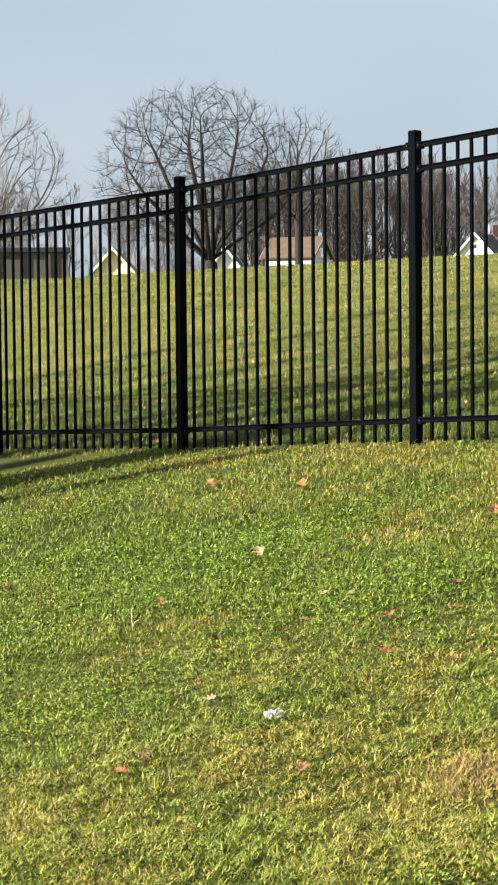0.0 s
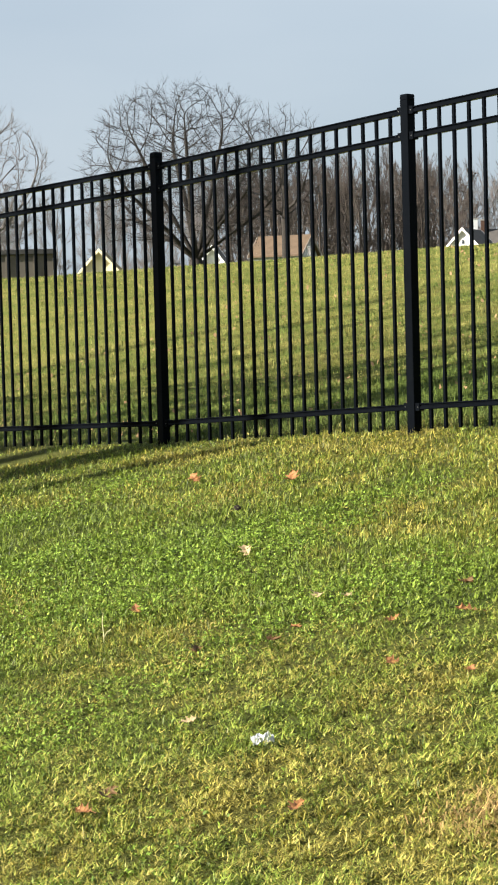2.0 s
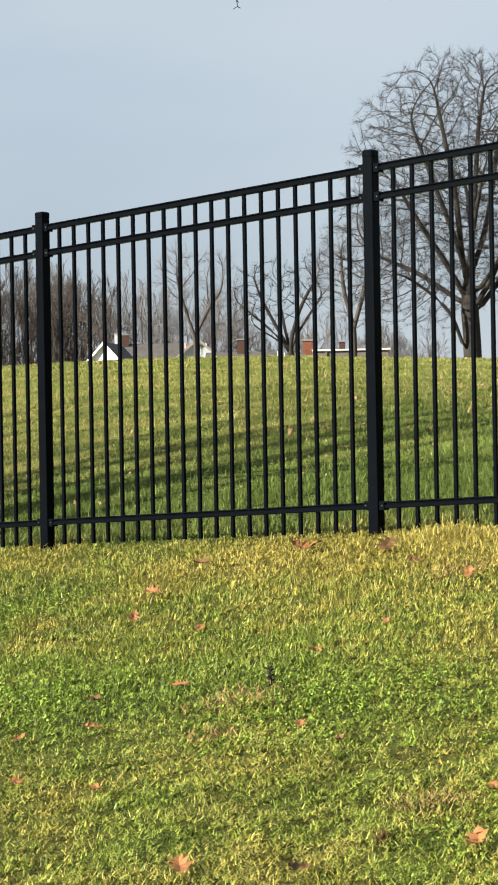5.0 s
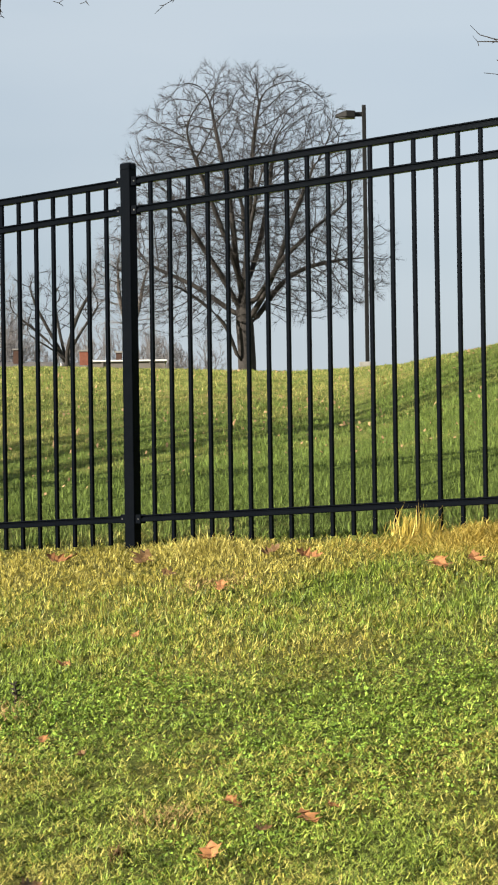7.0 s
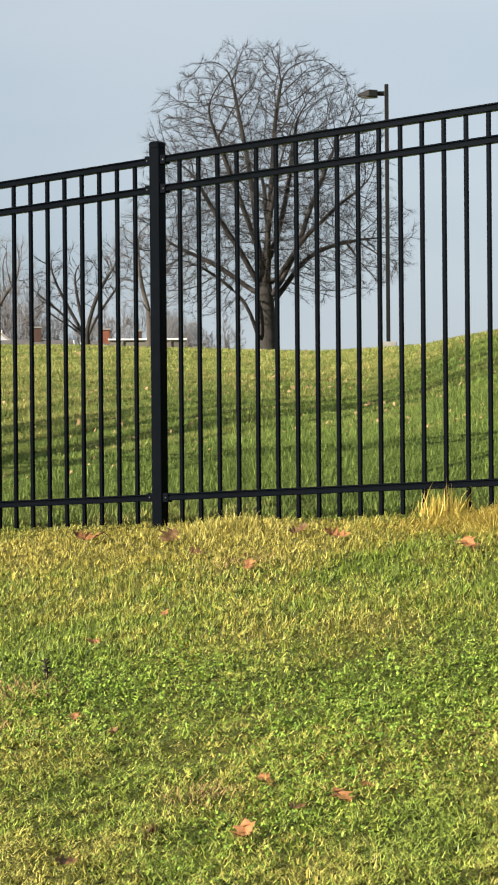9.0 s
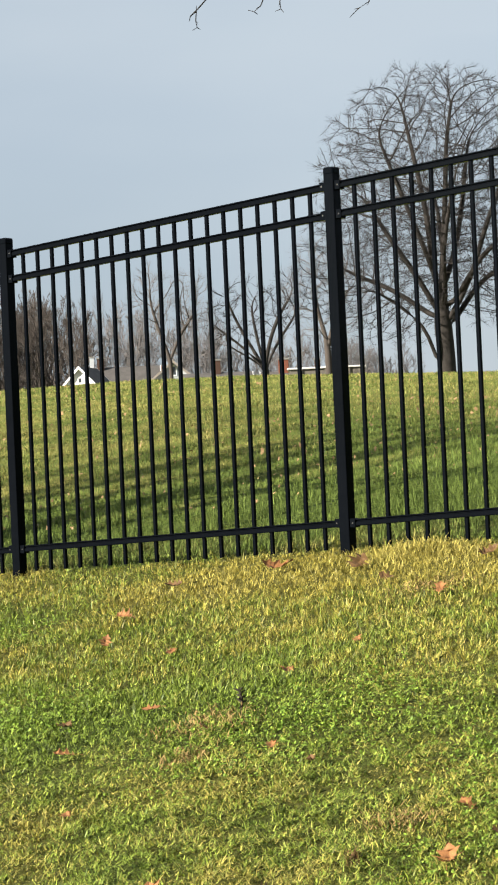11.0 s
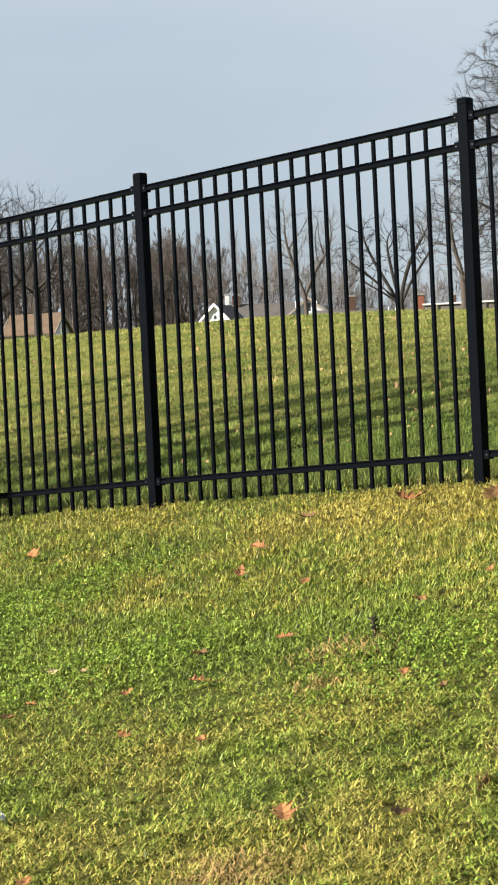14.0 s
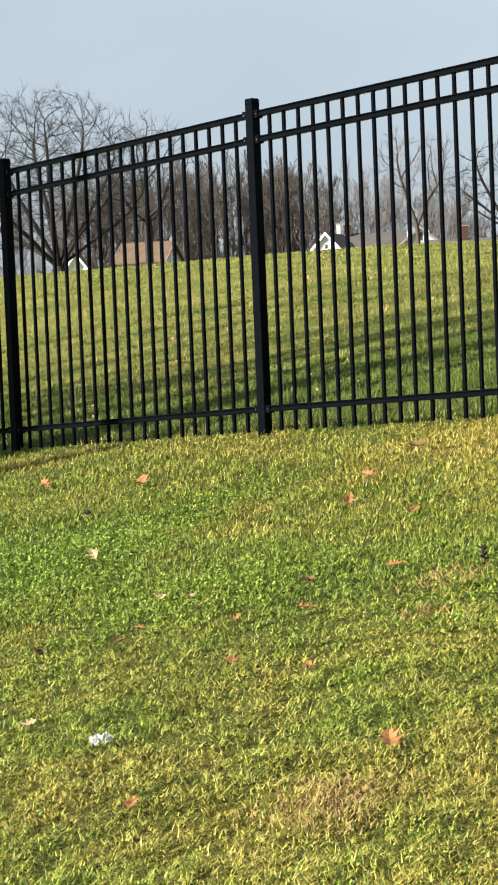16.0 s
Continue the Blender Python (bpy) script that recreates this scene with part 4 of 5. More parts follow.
gable_house("low house with a dark chimney", -1.64, 190, 2.68, 0, 6, 6, 25, SIDING_TAUPE, SHINGLE_GREY, chimneys=((0, 0, 0.75, 1.10, DARK_BRICK, "dark brick chimney"),))
gable_house("low house with a red and a dark brick chimney", -4.0, 170, 2.64, 0, 6, 6, 25, SIDING_TAUPE, SHINGLE_GREY,
            chimneys=((-1.4, 0, 0.86, 0.93, BRICK, "red brick chimney"), (1.45, 0.2, 0.50, 0.80, DARK_BRICK, "dark brick chimney")))


def flat_building(label, az0, az1, r, top_el, wall, edge, deep=0.3):
    """A long flat-roofed building that faces the lawn, between two directions."""
    a, b = at(az0, r), at(az1, r)
    mid = (a + b) / 2
    mid.z = gz(mid.x, mid.y) - 0.3
    L, h = (a - b).length / 2, up(top_el, r) - mid.z
    ob = tagged(empty("flat_roofed_building", Matrix.Translation(mid) @ pose(0, 0, 0, 0, 0, (az0 + az1) / 2)), label, "building")
    bm = bmesh.new()
    box(bm, -L, -4, 0, L, 4, h - deep)
    part("wall", bm, wall, ob)
    bm = bmesh.new()
    box(bm, -L - 0.15, -4.15, h - deep, L + 0.15, 4.15, h, 0.03)
    part("roof", bm, edge, ob)
    for k in range(max(int(L * 2 / 1.6), 1)):
        bm = bmesh.new()
        x = -L + 0.8 + k * 1.6
        box(bm, x - 0.06, -4.10, 0, x + 0.06, -4.0, h - deep)
        part("pilaster", bm, wall, ob)
    return ob


flat_building("flat-roofed taupe building with a black roof edge", 18.5, 13.8, 120, 2.66, SIDING_DARK, ROOF_EDGE)
flat_building("low building with a white roof edge", -3.72, -5.75, 140, 2.64, SIDING_DARK, ROOF_WHITE, 0.12)


# ================= street lamp on the crest =================
def street_lamp():
    r, az = 65, -11.53
    base = ground_at(az, r)
    top = up(9.73, r) - base.z
    ob = tagged(empty("street_lamp", Matrix.Translation(base) @ pose(0, 0, 0, 0, 0, az)), "tall dark bronze street lamp with one flat head on concrete", "street lamp")
    bm = bmesh.new()
    box(bm, -0.26, -0.26, -0.3, 0.26, 0.26, 0.46, 0.03)
    part("base", bm, CONCRETE, ob, "square concrete base")
    bm = bmesh.new()
    box(bm, -0.066, -0.066, 0.34, 0.066, 0.066, top, 0.012)
    part("pole", bm, BRONZE, ob)
    bm = bmesh.new()
    box(bm, -0.30, -0.05, top - 0.36, -0.066, 0.05, top - 0.22, 0.015)
    part("arm", bm, BRONZE, ob)
    # head: a flat wedge that thins towards its tip
    bm = bmesh.new()
    ring = [(-0.28, -0.19, top - 0.20), (-0.55, -0.20, top - 0.18), (-0.92, -0.10, top - 0.30)]
    rows = []
    for x, y, z in ring:
        d = 0.21 if x > -0.9 else 0.08
        rows.append([bm.verts.new((x, y, z)), bm.verts.new((x, -y, z)), bm.verts.new((x, -y, z - d)), bm.verts.new((x, y, z - d))])
    for p0, p1 in zip(rows, rows[1:]):
        for k in range(4):
            bm.faces.new((p0[k], p0[(k + 1) % 4], p1[(k + 1) % 4], p1[k]))
    bm.faces.new(rows[0][::-1])
    bm.faces.new(rows[-1])
    bmesh.ops.recalc_face_normals(bm, faces=bm.faces)
    bmesh.ops.bevel(bm, geom=list(bm.edges), offset=0.012, segments=1, affect="EDGES")
    head = part("lamp_head", bm, BRONZE, ob)
    bm = bmesh.new()
    box(bm, -0.80, -0.13, top - 0.425, -0.36, 0.13, top - 0.39, 0.008)
    part("lens", bm, LENS, head, "pale diffuser lens")
    return ob


street_lamp()


# ================= grass =================
def lean_blades(name, x, y, z, length, width, lean, head, mat, label, category="grass", sag=0.55, simple=False):
    """Curved blades as one mesh: each is a quad and a triangle that bends over towards its tip."""
    n = len(x)
    ux, uy = np.cos(head), np.sin(head)
    twist = RNG.uniform(-0.9, 0.9, n)
    sx, sy = -np.sin(head + twist), np.cos(head + twist)
    l1 = lean * 0.55
    mx, mz = 0.55 * length * np.sin(l1), 0.55 * length * np.cos(l1)
    l2 = np.minimum(lean * (1 + sag * 0.6), 1.9)
    tx, tz = mx + 0.45 * length * np.sin(l2), mz + 0.45 * length * np.cos(l2)
    w, wm = width / 2, width / 2 * 0.85
    base = np.stack([x, y, z - 0.004], -1)
    side = np.stack([sx, sy, np.zeros(n)], -1)
    mid = base + np.stack([ux * mx, uy * mx, mz], -1)
    tip = base + np.stack([ux * tx, uy * tx, tz], -1)
    if simple:                                          # one leaf-shaped triangle a blade
        v = np.stack([base - side * w[:, None], base + side * w[:, None], tip], 1).reshape(-1, 3)
        me = mesh_arrays(name, v, np.arange(n * 3), np.full(n, 3))
        me.materials.append(mat)
        return tagged(new(name, me), label, category, kind="stuff")
    v = np.stack([base - side * w[:, None], base + side * w[:, None], mid + side * wm[:, None], mid - side * wm[:, None], tip], 1).reshape(-1, 3)
    k = np.arange(n)[:, None] * 5
    c = np.concatenate([k + [0, 1, 2, 3], k + [3, 2, 4]], 1).ravel()
    me = mesh_arrays(name, v, c, np.tile([4, 3], n))
    me.materials.append(mat)
    return tagged(new(name, me), label, category, kind="stuff")


def lumps(x, y, cell, seed):
    """Smooth random values between 0 and 1, in lumps about as wide as a cell."""
    grid = np.random.default_rng(seed).random((256, 256))
    u, v = x / cell, y / cell
    i, j = np.floor(u).astype(int), np.floor(v).astype(int)
    fu, fv = u - i, v - j
    fu, fv = fu * fu * (3 - 2 * fu), fv * fv * (3 - 2 * fv)
    g = [grid[(i + a) % 256, (j + b) % 256] for a in (0, 1) for b in (0, 1)]
    return (g[0] * (1 - fv) + g[1] * fv) * (1 - fu) + (g[2] * (1 - fv) + g[3] * fv) * fu


def scatter(n, far):
    """Places over the lawn, by direction and distance, thinner with distance."""
    return np.radians(RNG.uniform(-17.5, 20.0, n)), 3.45 * np.exp(RNG.random(n) * math.log(far / 3.45))


def in_reach(az, r):
    return ((r > 4.0) | (az > 0.14)) & ((az < 0.30) | (r < 9))


def lawn():
    n, m = 47000, 8                                  # tufts, and blades in each
    az, r = scatter(n, 14.5)
    x, y = -r * np.sin(az), r * np.cos(az)
    keep = (behind_fence(x, y) < 0.05 + 0.4 * RNG.random(n)) & in_reach(az, r)
    x, y, r = x[keep], y[keep], r[keep]
    n = len(x)
    big = lumps(x, y, 0.16, 3)
    size = RNG.uniform(0.55, 1.3, n) * (0.8 + 0.4 * big) * (r / 5.5) ** 0.1
    size = size * (1 - 0.40 * np.exp(-((behind_fence(x, y) + 0.05) / 0.25) ** 2))
    rise = 0.014 * RNG.random(n) * (0.4 + big)
    flow = 2.2 * np.sin(2.3 * x + 1.1 * np.sin(1.9 * y)) + 2.0 * np.sin(2.9 * y - 1.3 * x)      # the lie of the blades drifts over the lawn
    x, y, r, size, rise, flow = (np.repeat(q, m) for q in (x, y, r, size, rise, flow))
    n = len(x)
    out = RNG.uniform(0, 2 * math.pi, n)
    off = np.abs(RNG.normal(0, 1, n))
    x, y = x + np.cos(out) * off * 0.010 * size, y + np.sin(out) * off * 0.010 * size
    lean = np.clip(1.05 + 0.3 * off + RNG.normal(0, 0.30, n), 0.1, 1.85)
    length = RNG.uniform(0.013, 0.031, n) * size
    width = RNG.uniform(0.0022, 0.0050, n) * (r / 5.5) ** 0.6
    head = np.where(RNG.random(n) < 0.2, flow + RNG.normal(0, 0.6, n), out + RNG.normal(0, 0.5, n))
    z = height(x, y) + rise
    near = r < 7.6
    text = "short mown lawn grass, green mixed with straw blades"
    for some, plainer in ((near, False), (~near, True)):
        lean_blades("lawn_grass", x[some], y[some], z[some], length[some] * (1.2 if plainer else 1), width[some] * (1.4 if plainer else 1), lean[some] * (0.6 if plainer else 1), head[some], BLADE, text,
                    sag=0.15 if plainer else 0.55, simple=plainer)
    n = 190000                                       # and single upright blades farther off
    az, r = scatter(n, 14.5)
    x, y = -r * np.sin(az), r * np.cos(az)
    keep = (r > 7.0 + RNG.random(n)) & (behind_fence(x, y) < 0.2 * RNG.random(n)) & in_reach(az, r)
    x, y, r = x[keep], y[keep], r[keep]
    n = len(x)
    lean_blades("lawn_grass", x, y, height(x, y), RNG.uniform(0.020, 0.046, n) * (0.75 + 0.5 * lumps(x, y, 0.1, 4)), RNG.uniform(0.003, 0.006, n) * (r / 8) ** 0.6, np.clip(RNG.normal(0.62, 0.3, n), 0, 1.4),
                RNG.uniform(0, 2 * math.pi, n), BLADE, text, sag=0.15, simple=True)
    # upper blades bent flat over the turf, in drifts
    n = 470000
    az, r = scatter(n, 13.5)
    x, y = -r * np.sin(az), r * np.cos(az)
    drift = 2.4 * (lumps(x, y, 0.032, 1) - 0.5) + 1.8 * (lumps(x, y, 0.11, 2) - 0.5)
    keep = (behind_fence(x, y) < 0) & (drift > RNG.uniform(-0.75, 0.85, n)) & in_reach(az, r) & (RNG.random(n) > 0.7 * np.clip((r - 6.2) / 2.5, 0, 1))
    x, y, r, drift = x[keep], y[keep], r[keep], drift[keep]
    n = len(x)
    lean_blades("lawn_thatch", x, y, height(x, y) + RNG.uniform(0.014, 0.036, n) + 0.012 * np.clip(drift, 0, 1.5), RNG.uniform(0.012, 0.033, n), RNG.uniform(0.0024, 0.0046, n) * (r / 5.5) ** 0.5,
                np.clip(RNG.normal(1.22, 0.32, n), 0.4, 1.9), RNG.uniform(0, 2 * math.pi, n), THATCH, "flattened upper blades matted over the lawn", simple=True)
    # the mound
    n = 395000
    az = np.radians(RNG.uniform(-17.5, 18.0, n))
    r = 9.0 * np.exp(RNG.random(n) * math.log(52 / 9.0))
    x, y = -r * np.sin(az), r * np.cos(az)
    keep = behind_fence(x, y) > 0.05 + 0.3 * RNG.random(n)
    x, y, r = x[keep], y[keep], r[keep]
    n = len(x)
    clump = 0.5 + 0.5 * np.sin(9 * x + 2 * np.sin(5 * y)) * np.sin(8 * y + 2 * np.sin(6 * x))
    length = RNG.uniform(0.016, 0.050, n) * (0.6 + 0.8 * clump) * (r / 14) ** 0.3 * (1 + 0.9 * np.exp(-behind_fence(x, y) / 3.0))
    width = RNG.uniform(0.0035, 0.0075, n) * (r / 14) ** 0.8
    lean = np.clip(RNG.normal(0.74, 0.35, n), 0.05, 1.5)
    lean_blades("mound_grass", x, y, height(x, y), length, width, lean, RNG.uniform(0, 2 * math.pi, n), FAR_BLADE, "mown grass over the mound behind the fence", sag=0.1, simple=True)


lawn()


def clover():
    """Leaflets in threes that lie over the turf in patches."""
    n = 210000
    t = RNG.uniform(-8.0, -1.2, n)                 # before the fence
    u = RNG.uniform(-6.0, 8.0, n)                  # along it
    x = FENCE_AT.x + FA[0] * u + FN[0] * t
    y = FENCE_AT.y + FA[1] * u + FN[1] * t
    patch = np.sin(1.7 * x + 1.3 * np.sin(0.9 * y)) * np.sin(1.1 * y + 0.8) + 0.6 * np.sin(3.9 * x - 2.7 * y)
    left = np.clip((0.4 - x) / 1.6, 0, 1)
    keep = (patch + 1.3 * np.exp(-((t + 3.6) / 1.1) ** 2) + 0.5 * left > RNG.uniform(0.85, 2.1, n)) & (y > 3.3) & (x / y < 0.33) & (x / y > -0.37)
    x, y = x[keep], y[keep]
    n = len(x)
    z = height(x, y) + RNG.uniform(0.014, 0.046, n)
    vs, a0 = [], RNG.uniform(0, 6.28, n)
    size = RNG.uniform(0.0030, 0.0054, n) * (y / 6) ** 0.2
    for k in range(3):
        a = a0 + k * 2.094
        cx, cy = x + np.cos(a) * size * 0.95, y + np.sin(a) * size * 0.95
        tx, ty = RNG.normal(0, 0.6, n), RNG.normal(-0.1, 0.6, n)
        for j in range(5):
            b = a + j * math.pi * 0.4
            ox, oy = np.cos(b) * size * 0.85, np.sin(b) * size * 0.85
            vs.append(np.stack([cx + ox, cy + oy, z + ox * tx + oy * ty], -1))
    v = np.stack(vs, 1).reshape(-1, 3)
    faces = len(v) // 5
    me = mesh_arrays("clover", v, np.arange(len(v)), np.full(faces, 5))
    me.materials.append(CLOVER)
    return tagged(new("clover", me), "patches of low green clover leaves in the lawn", "clover", kind="stuff")


clover()


def fence_grass():
    """Taller uncut grass, green and straw, along the foot of the fence."""
    n = 5200
    u = RNG.uniform(-7, 7.5, n)
    t = RNG.normal(-0.02, 0.08, n)
    x, y = FENCE_AT.x + FA[0] * u + FN[0] * t, FENCE_AT.y + FA[1] * u + FN[1] * t
    tall = 0.55 + 0.45 * np.sin(5.1 * u + 1.3 * np.sin(3.3 * u))
    lean_blades("fence_foot_grass", x, y, height(x, y), RNG.uniform(0.02, 0.065, n) * (0.6 + 0.5 * tall), RNG.uniform(0.003, 0.006, n), np.clip(RNG.normal(1.0, 0.35, n), 0.05, 1.6),
                RNG.uniform(0, 6.28, n), BLADE, "uncut grass fringe along the foot of the fence", sag=0.8)
    # a soft yellowing tuft beside the post
    n = 2600
    u, t = RNG.normal(2.98, 0.20, n), RNG.normal(-0.14, 0.12, n)
    x, y = FENCE_AT.x + FA[0] * u + FN[0] * t, FENCE_AT.y + FA[1] * u + FN[1] * t
    heap = 0.055 * np.exp(-((u - 2.98) / 0.24) ** 2 - ((t + 0.10) / 0.15) ** 2) * RNG.random(n)
    lean_blades("yellow_grass", x, y, height(x, y) + heap, RNG.uniform(0.03, 0.085, n), RNG.uniform(0.0028, 0.0052, n), np.clip(RNG.normal(1.15, 0.40, n), 0.1, 1.9),
                RNG.uniform(0, 6.28, n), THATCH, "soft yellow-green grass tuft beside a fence post", "grass tuft", 0.8)
    # matted straw in a long heap
    n = 9500
    u = np.where(RNG.random(n) < 0.85, RNG.normal(4.75, 0.40, n), RNG.normal(5.6, 0.5, n))
    t = RNG.normal(-0.15, 0.11, n)
    x, y = FENCE_AT.x + FA[0] * u + FN[0] * t, FENCE_AT.y + FA[1] * u + FN[1] * t
    lumps = 0.7 + 0.3 * np.sin(11 * u) * np.sin(7 * u + 9 * t)
    heap = 0.105 * np.exp(-((u - 4.75) / 0.50) ** 2 - ((t + 0.10) / 0.16) ** 2) * lumps * RNG.random(n) ** 0.6
    lean_blades("straw_grass", x, y, height(x, y) + heap, RNG.uniform(0.04, 0.13, n), RNG.uniform(0.0022, 0.0044, n), np.clip(RNG.normal(1.55, 0.30, n), 0.5, 2.1),
                np.where(RNG.random(n) < 0.5, RNG.normal(-0.72, 0.5, n), RNG.uniform(0, 6.28, n)), STRAW, "matted yellow straw grass against the fence", sag=0.8)
    n = 300
    u, t = RNG.normal(4.13, 0.06, n), RNG.normal(-0.08, 0.04, n)
    x, y = FENCE_AT.x + FA[0] * u + FN[0] * t, FENCE_AT.y + FA[1] * u + FN[1] * t
    lean_blades("straw_tuft", x, y, height(x, y) + 0.05, RNG.uniform(0.07, 0.21, n) * RNG.random(n) ** 0.4, RNG.uniform(0.0022, 0.0042, n), np.clip(RNG.normal(0.80, 0.45, n), 0.05, 1.7),
                RNG.normal(-0.7, 1.0, n), STRAW, "arching tuft of dry straw grass on the bottom rail", "grass tuft", 0.9)

fence_grass()


# ================= fallen leaves and litter =================
def oak_leaf_mesh(seed, mat):
    """A lobed leaf with pointed tips, curled and creased along its midrib, with a stalk."""
    rnd = random.Random(seed)
    L = 0.105
    side = [(0.0, 0.004), (0.10, 0.010), (0.24, 0.030), (0.25, 0.018), (0.34, 0.017), (0.52, 0.046), (0.50, 0.022), (0.60, 0.018), (0.80, 0.036), (0.76, 0.018), (0.86, 0.015), (1.0, 0.0)]
    curl, roll, fold, wring = rnd.uniform(0.1, 0.5), rnd.uniform(-4, 4), rnd.uniform(0.08, 0.42), rnd.uniform(-0.6, 0.6)

    def place(u, w):
        return (u * L - L / 2, w, curl * L * (2 * u - 1) ** 2 * 0.5 + abs(w) * fold + roll * w * w + wring * w * (2 * u - 1) + rnd.gauss(0, 0.0028))

    mid = [place(u, 0) for u, _ in side]
    left = [place(u, w * rnd.uniform(0.85, 1.15)) for u, w in side]
    right = [place(u, -w * rnd.uniform(0.85, 1.15)) for u, w in side]
    n = len(side)
    v = mid + left + right
    f = []
    for k in range(n - 1):
        f.append((k, k + 1, n + k + 1, n + k))
        f.append((k + 1, k, 2 * n + k, 2 * n + k + 1))
    b = len(v)
    v += [(-L / 2 - 0.028, 0.002, 0.006), (-L / 2 - 0.028, -0.001, 0.008), (-L / 2, 0.002, 0.012)]
    f.append((b, b + 1, b + 2))
    me = mesh_from("fallen_leaf", v, f)
    me.materials.append(mat)
    return me


LEAVES = {m.name: [oak_leaf_mesh(s + i * 5, m) for s in range(5)] for i, m in enumerate((LEAF_TAN, LEAF_BROWN, LEAF_PALE))}
TAN = "tan-orange fallen oak leaf lying on the grass"
BROWN = "dark brown curled fallen leaf lying on the grass"
PALE = "pale bleached fallen leaf lying on the grass"


def fallen_leaf(x, y, size, tone, rnd):
    mat = {"t": LEAF_TAN, "b": LEAF_BROWN, "p": LEAF_PALE}[tone]
    ob = new("fallen_leaf", LEAVES[mat.name][rnd.randrange(5)])
    lift = 0.030 + 0.010 * size                        # it rests on the blade tips
    tilt = pose(0, 0, 0, rnd.uniform(2, 22) + (14 if y > 8 else 0), rnd.uniform(-14, 14), 0)
    ob.matrix_world = pose(x, y, gz(x, y) + lift) @ tilt @ pose(0, 0, 0, 0, 0, rnd.uniform(0, 360)) @ Matrix.Diagonal((size * 1.15, size * 1.15, size * 1.15, 1))
    return tagged(ob, {"t": TAN, "b": BROWN, "p": PALE}[tone], "leaf", "fallen leaves on the lawn")


leaf_rnd = random.Random(4)
NEAR_PAPER = ((-0.36, 7.04, 0.70, "t"), (-0.38, 7.46, 0.57, "b"), (-1.32, 7.08, 0.59, "b"), (-1.04, 7.07, 0.50, "b"), (-1.71, 7.92, 0.57, "t"), (-0.98, 7.22, 0.51, "t"),
              (-0.83, 7.58, 0.53, "p"), (-0.95, 7.69, 0.63, "p"), (-1.42, 9.00, 0.69, "p"), (-0.57, 6.42, 0.52, "t"), (-0.32, 6.22, 0.50, "t"), (-0.62, 7.08, 0.48, "t"),
              (-1.28, 5.39, 0.62, "b"), (-1.32, 5.27, 0.48, "t"), (-0.72, 5.05, 0.53, "t"), (-1.18, 6.09, 0.47, "p"))
BEFORE_FENCE = ((-1.52, 11.46, 1.00, "t"), (-2.20, 12.17, 0.90, "t"), (-0.20, 10.10, 0.86, "t"), (-0.28, 9.37, 0.68, "t"), (0.61, 10.77, 1.30, "t"), (0.99, 10.33, 1.20, "b"),
                (0.05, 10.86, 0.82, "b"), (0.02, 8.73, 0.56, "t"), (0.77, 8.16, 0.53, "t"), (1.07, 9.76, 0.66, "b"), (1.60, 9.95, 0.94, "b"), (1.73, 9.60, 1.02, "t"),
                (2.15, 8.67, 1.20, "t"), (2.30, 8.62, 0.90, "t"), (1.24, 9.12, 0.70, "t"))
NEAR_LAWN = ((-0.06, 7.48, 0.66, "t"), (0.33, 6.61, 0.51, "t"), (0.44, 6.34, 0.45, "b"), (-0.06, 5.22, 0.84, "t"), (0.13, 7.01, 0.53, "t"), (0.46, 7.77, 0.59, "t"),
             (0.69, 5.08, 0.85, "t"), (0.81, 5.53, 0.59, "t"), (0.97, 5.25, 0.70, "t"), (1.05, 5.32, 0.42, "t"), (0.24, 5.09, 0.55, "b"), (0.85, 5.25, 0.44, "b"), (-0.37, 7.48, 0.44, "t"))
for x, y, size, tone in NEAR_PAPER + BEFORE_FENCE + NEAR_LAWN:
    k = 1 - 0.012 * max(y - 7.5, 0)                    # the slope hides the foot of the far ones
    fallen_leaf(x * k, y * k, size, tone, leaf_rnd)


def leaf_litter():
    """Small far leaves strewn over the mound, too small to tell apart."""
    n = 3600
    az = np.radians(RNG.uniform(-18, 18, n))
    r = 13.5 * np.exp(RNG.random(n) * math.log(46 / 13.5))
    x, y = -r * np.sin(az), r * np.cos(az)
    keep = (behind_fence(x, y) > 0.15) & (np.sin(0.7 * x + 1.0) * np.sin(0.4 * y) + RNG.uniform(-1, 1, n) > -0.35)
    x, y, r = x[keep], y[keep], r[keep]
    n = len(x)
    z = height(x, y) + 0.035
    vs, a0 = [], RNG.uniform(0, 6.28, n)
    size = RNG.uniform(0.006, 0.017, n) * (r / 14) ** 0.5
    tx, ty = RNG.normal(0, 0.6, n), RNG.normal(-0.45, 0.5, n)
    flat = RNG.uniform(0.35, 1.0, n)
    for j in range(8):
        b = j * math.pi / 4
        k = size * RNG.uniform(0.45, 1.15, n)
        px, py = np.cos(b) * k, np.sin(b) * k * flat
        ox, oy = px * np.cos(a0) - py * np.sin(a0), px * np.sin(a0) + py * np.cos(a0)
        vs.append(np.stack([x + ox, y + oy, z - ox * tx - oy * ty + RNG.normal(0, 0.003, n)], -1))
    v = np.stack(vs, 1).reshape(-1, 3)
    me = mesh_arrays("leaf_litter", v, np.arange(len(v)), np.full(n, 8))
    me.materials.append(LITTER)
    return tagged(new("leaf_litter", me), "scattered dry leaves over the grassy mound", "leaves", kind="stuff")


leaf_litter()


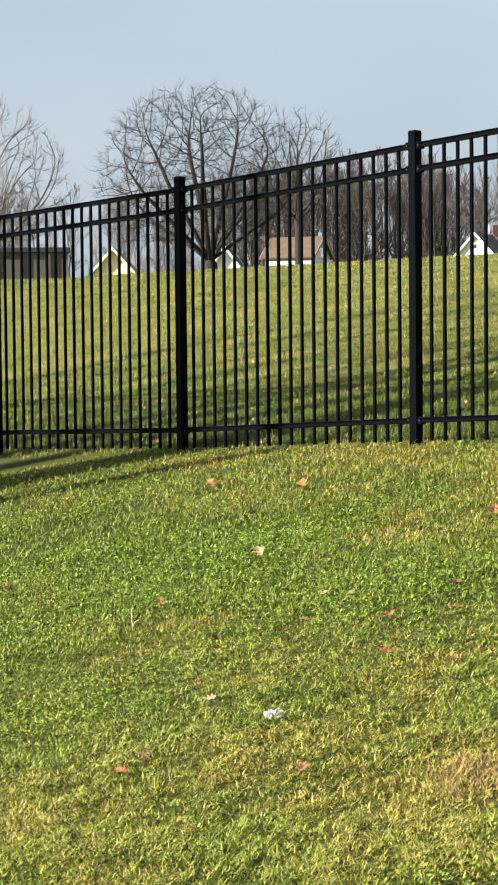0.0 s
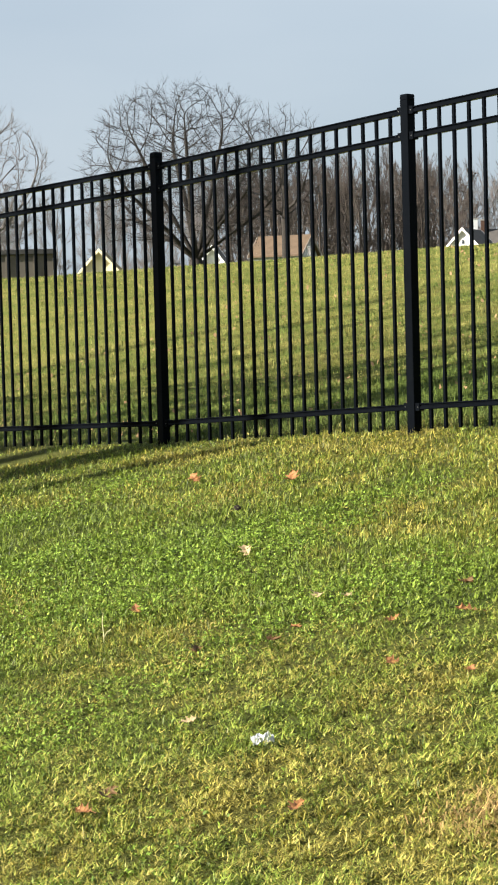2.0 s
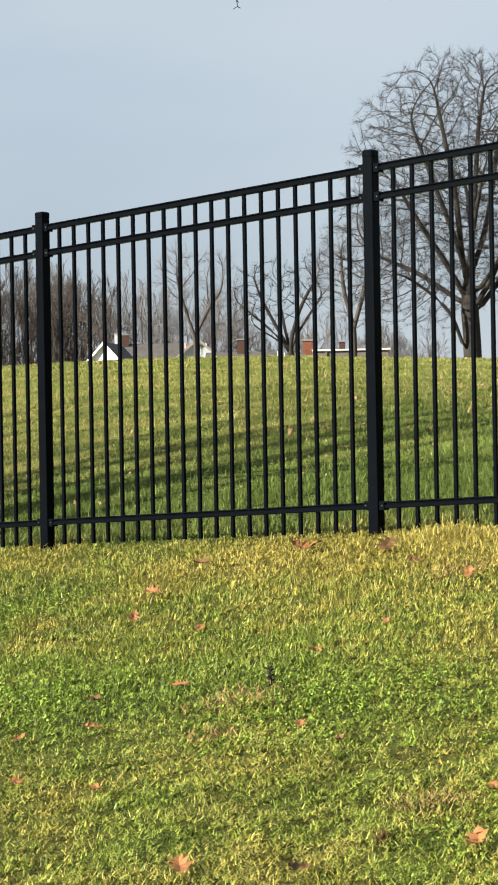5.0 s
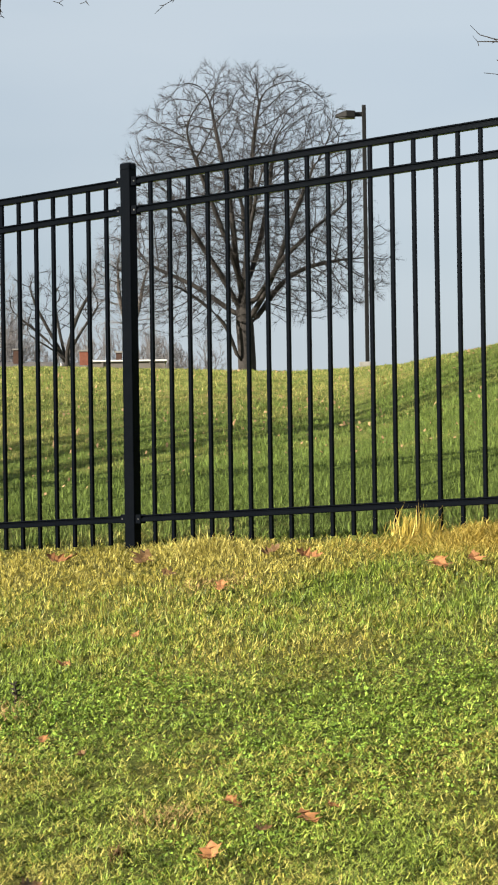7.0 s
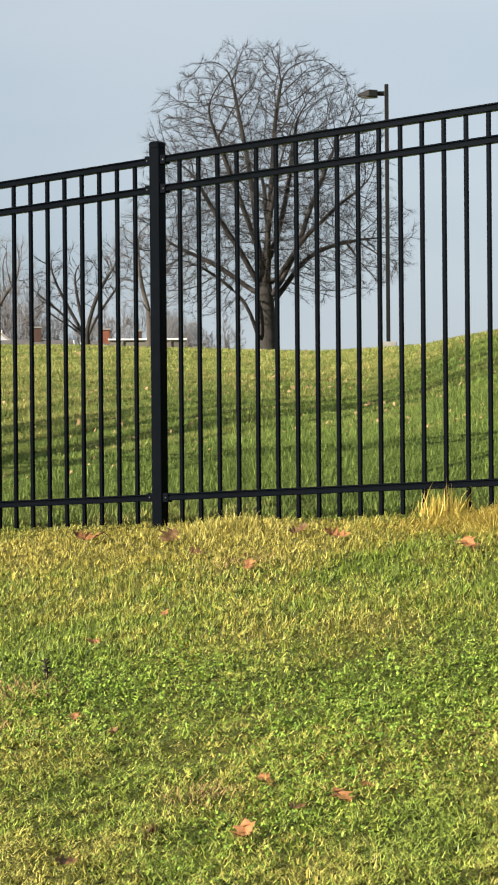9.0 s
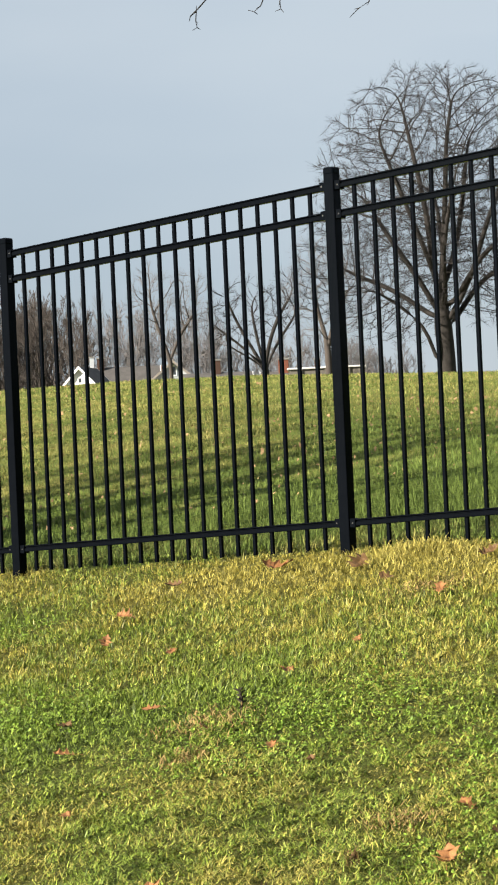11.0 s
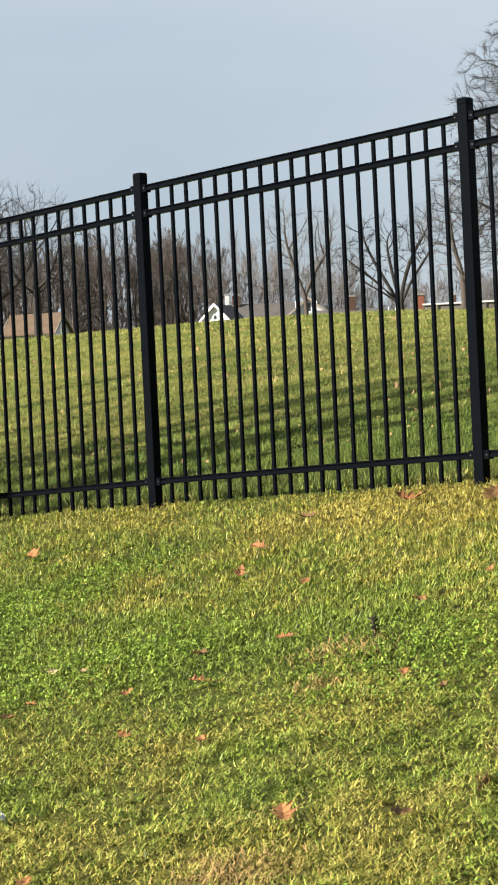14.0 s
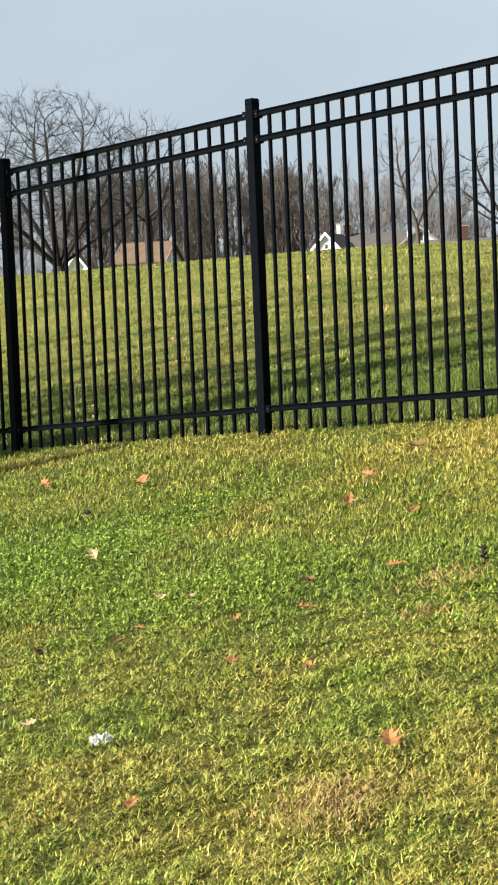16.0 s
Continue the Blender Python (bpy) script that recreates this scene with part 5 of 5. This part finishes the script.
def paper_scrap():
    bm = bmesh.new()
    bmesh.ops.create_grid(bm, x_segments=9, y_segments=6, size=0.5)
    rnd = random.Random(2)
    for v in bm.verts:
        x, y = v.co.x, v.co.y
        v.co = Vector((x * 0.068 * (1 - 0.5 * y * y), y * 0.042 * (1 - 0.8 * x * x), 0.008 * math.sin(9 * y + 2) + 0.005 * math.sin(13 * x + 5 * y) + rnd.gauss(0, 0.0034)))
    me = bpy.data.meshes.new("paper_scrap")
    bm.to_mesh(me)
    bm.free()
    me.materials.append(PAPER)
    ob = new("paper_scrap", me)
    ob.modifiers.new("thickness", "SOLIDIFY").thickness = 0.0008
    ob.matrix_world = pose(-0.90, 5.74, gz(-0.90, 5.74) + 0.034, 16, -6, 24)
    return tagged(ob, "crumpled scrap of white paper lying in the grass", "litter")


paper_scrap()


def earth_clod():
    bm = bmesh.new()
    bmesh.ops.create_icosphere(bm, subdivisions=3, radius=0.020)
    for v in bm.verts:
        v.co *= 1 + 0.35 * noise.noise(v.co * 60)
        v.co.z *= 0.65
    me = bpy.data.meshes.new("earth_clod")
    bm.to_mesh(me)
    bm.free()
    me.materials.append(CLOD)
    ob = new("earth_clod", me)
    ob.matrix_world = pose(-1.634, 10.18, gz(-1.634, 10.18) + 0.036)
    return tagged(ob, "small dark clod of earth on the grass", "clod")


earth_clod()


# ================= stalks and dead turf =================
def pale_stalk():
    """A dry stalk that stands in the lawn, with a short leaf at its foot."""
    w = Wood()
    w.tube([Vector((0, 0, -0.02)), Vector((0.002, 0, 0.04)), Vector((-0.003, 0, 0.09)), Vector((0.002, 0.002, 0.125))], [0.0030, 0.0026, 0.0022, 0.0014], 6)
    w.tube([Vector((0, 0, 0.02)), Vector((0.012, 0, 0.05)), Vector((0.030, 0.004, 0.062))], [0.0022, 0.0020, 0.0008], 4)
    me = w.mesh("dry_stalk", PALE_STALK)
    ob = new("dry_stalk", me)
    ob.matrix_world = pose(-1.757, 7.53, gz(-1.757, 7.53))
    return tagged(ob, "pale dry upright stalk standing in the lawn", "stalk")


PALE_STALK = plain("pale_stalk", (0.30, 0.29, 0.15), (0.46, 0.44, 0.25), 50, 0.7, 0, 0.3, 0)
pale_stalk()


def weed_stem():
    """A withered weed: a short dark stem with a few curled leaves."""
    rnd = random.Random(12)
    w = Wood()
    w.tube([Vector((0, 0, -0.02)), Vector((0.003, 0, 0.045)), Vector((-0.005, 0, 0.088))], [0.0060, 0.0056, 0.0020], 6)
    for k in range(9):
        a, z = k * 2.2, 0.028 + 0.006 * k
        d = Vector((math.cos(a) * 0.8, math.sin(a) * 0.8, 0.5))
        w.tube([Vector((0, 0, z)), Vector((0, 0, z)) + d * 0.016, Vector((0, 0, z - 0.004)) + d * rnd.uniform(0.024, 0.036)], [0.0016, 0.0046, 0.0008], 4)
    ob = new("withered_weed", w.mesh("withered_weed", CLOD))
    ob.matrix_world = pose(0.262, 7.30, gz(0.262, 7.30))
    return tagged(ob, "small dark withered weed standing in the lawn", "weed")


weed_stem()


def dead_turf():
    """Brown matted patches where the turf has died."""
    xs, ys = [], []
    for cx, cy, spread, n in ((-0.20, 4.80, 0.085, 900), (0.13, 7.12, 0.09, 420), (0.62, 5.55, 0.05, 220), (1.20, 9.15, 0.10, 300), (0.06, 6.72, 0.05, 160)):
        xs.append(RNG.normal(cx, spread, n))
        ys.append(RNG.normal(cy, spread * 1.1, n))
    x, y = np.concatenate(xs), np.concatenate(ys)
    n = len(x)
    return lean_blades("dead_turf", x, y, height(x, y) + RNG.uniform(0.014, 0.036, n), RNG.uniform(0.02, 0.05, n), RNG.uniform(0.002, 0.0045, n),
                       np.clip(RNG.normal(1.4, 0.25, n), 0.6, 1.85), RNG.uniform(0, 6.28, n), DEAD, "matted brown patches of dead turf")


def rotten_tuft():
    """A low clump of blackened blades."""
    n = 60
    x, y = RNG.normal(0.47, 0.008, n), RNG.normal(5.32, 0.016, n)
    return lean_blades("rotten_tuft", x, y, height(x, y) + 0.012, RNG.uniform(0.02, 0.055, n), RNG.uniform(0.003, 0.006, n), np.clip(RNG.normal(0.9, 0.4, n), 0.1, 1.8),
                       RNG.uniform(0, 6.28, n), LEAF_BROWN, "small clump of dark rotted grass in the lawn", "grass tuft")


rotten_tuft()
DEAD = plain("dead_turf", (0.13, 0.085, 0.03), (0.36, 0.25, 0.10), 70, 0.8, 0, 0.2, 0)
dead_turf()
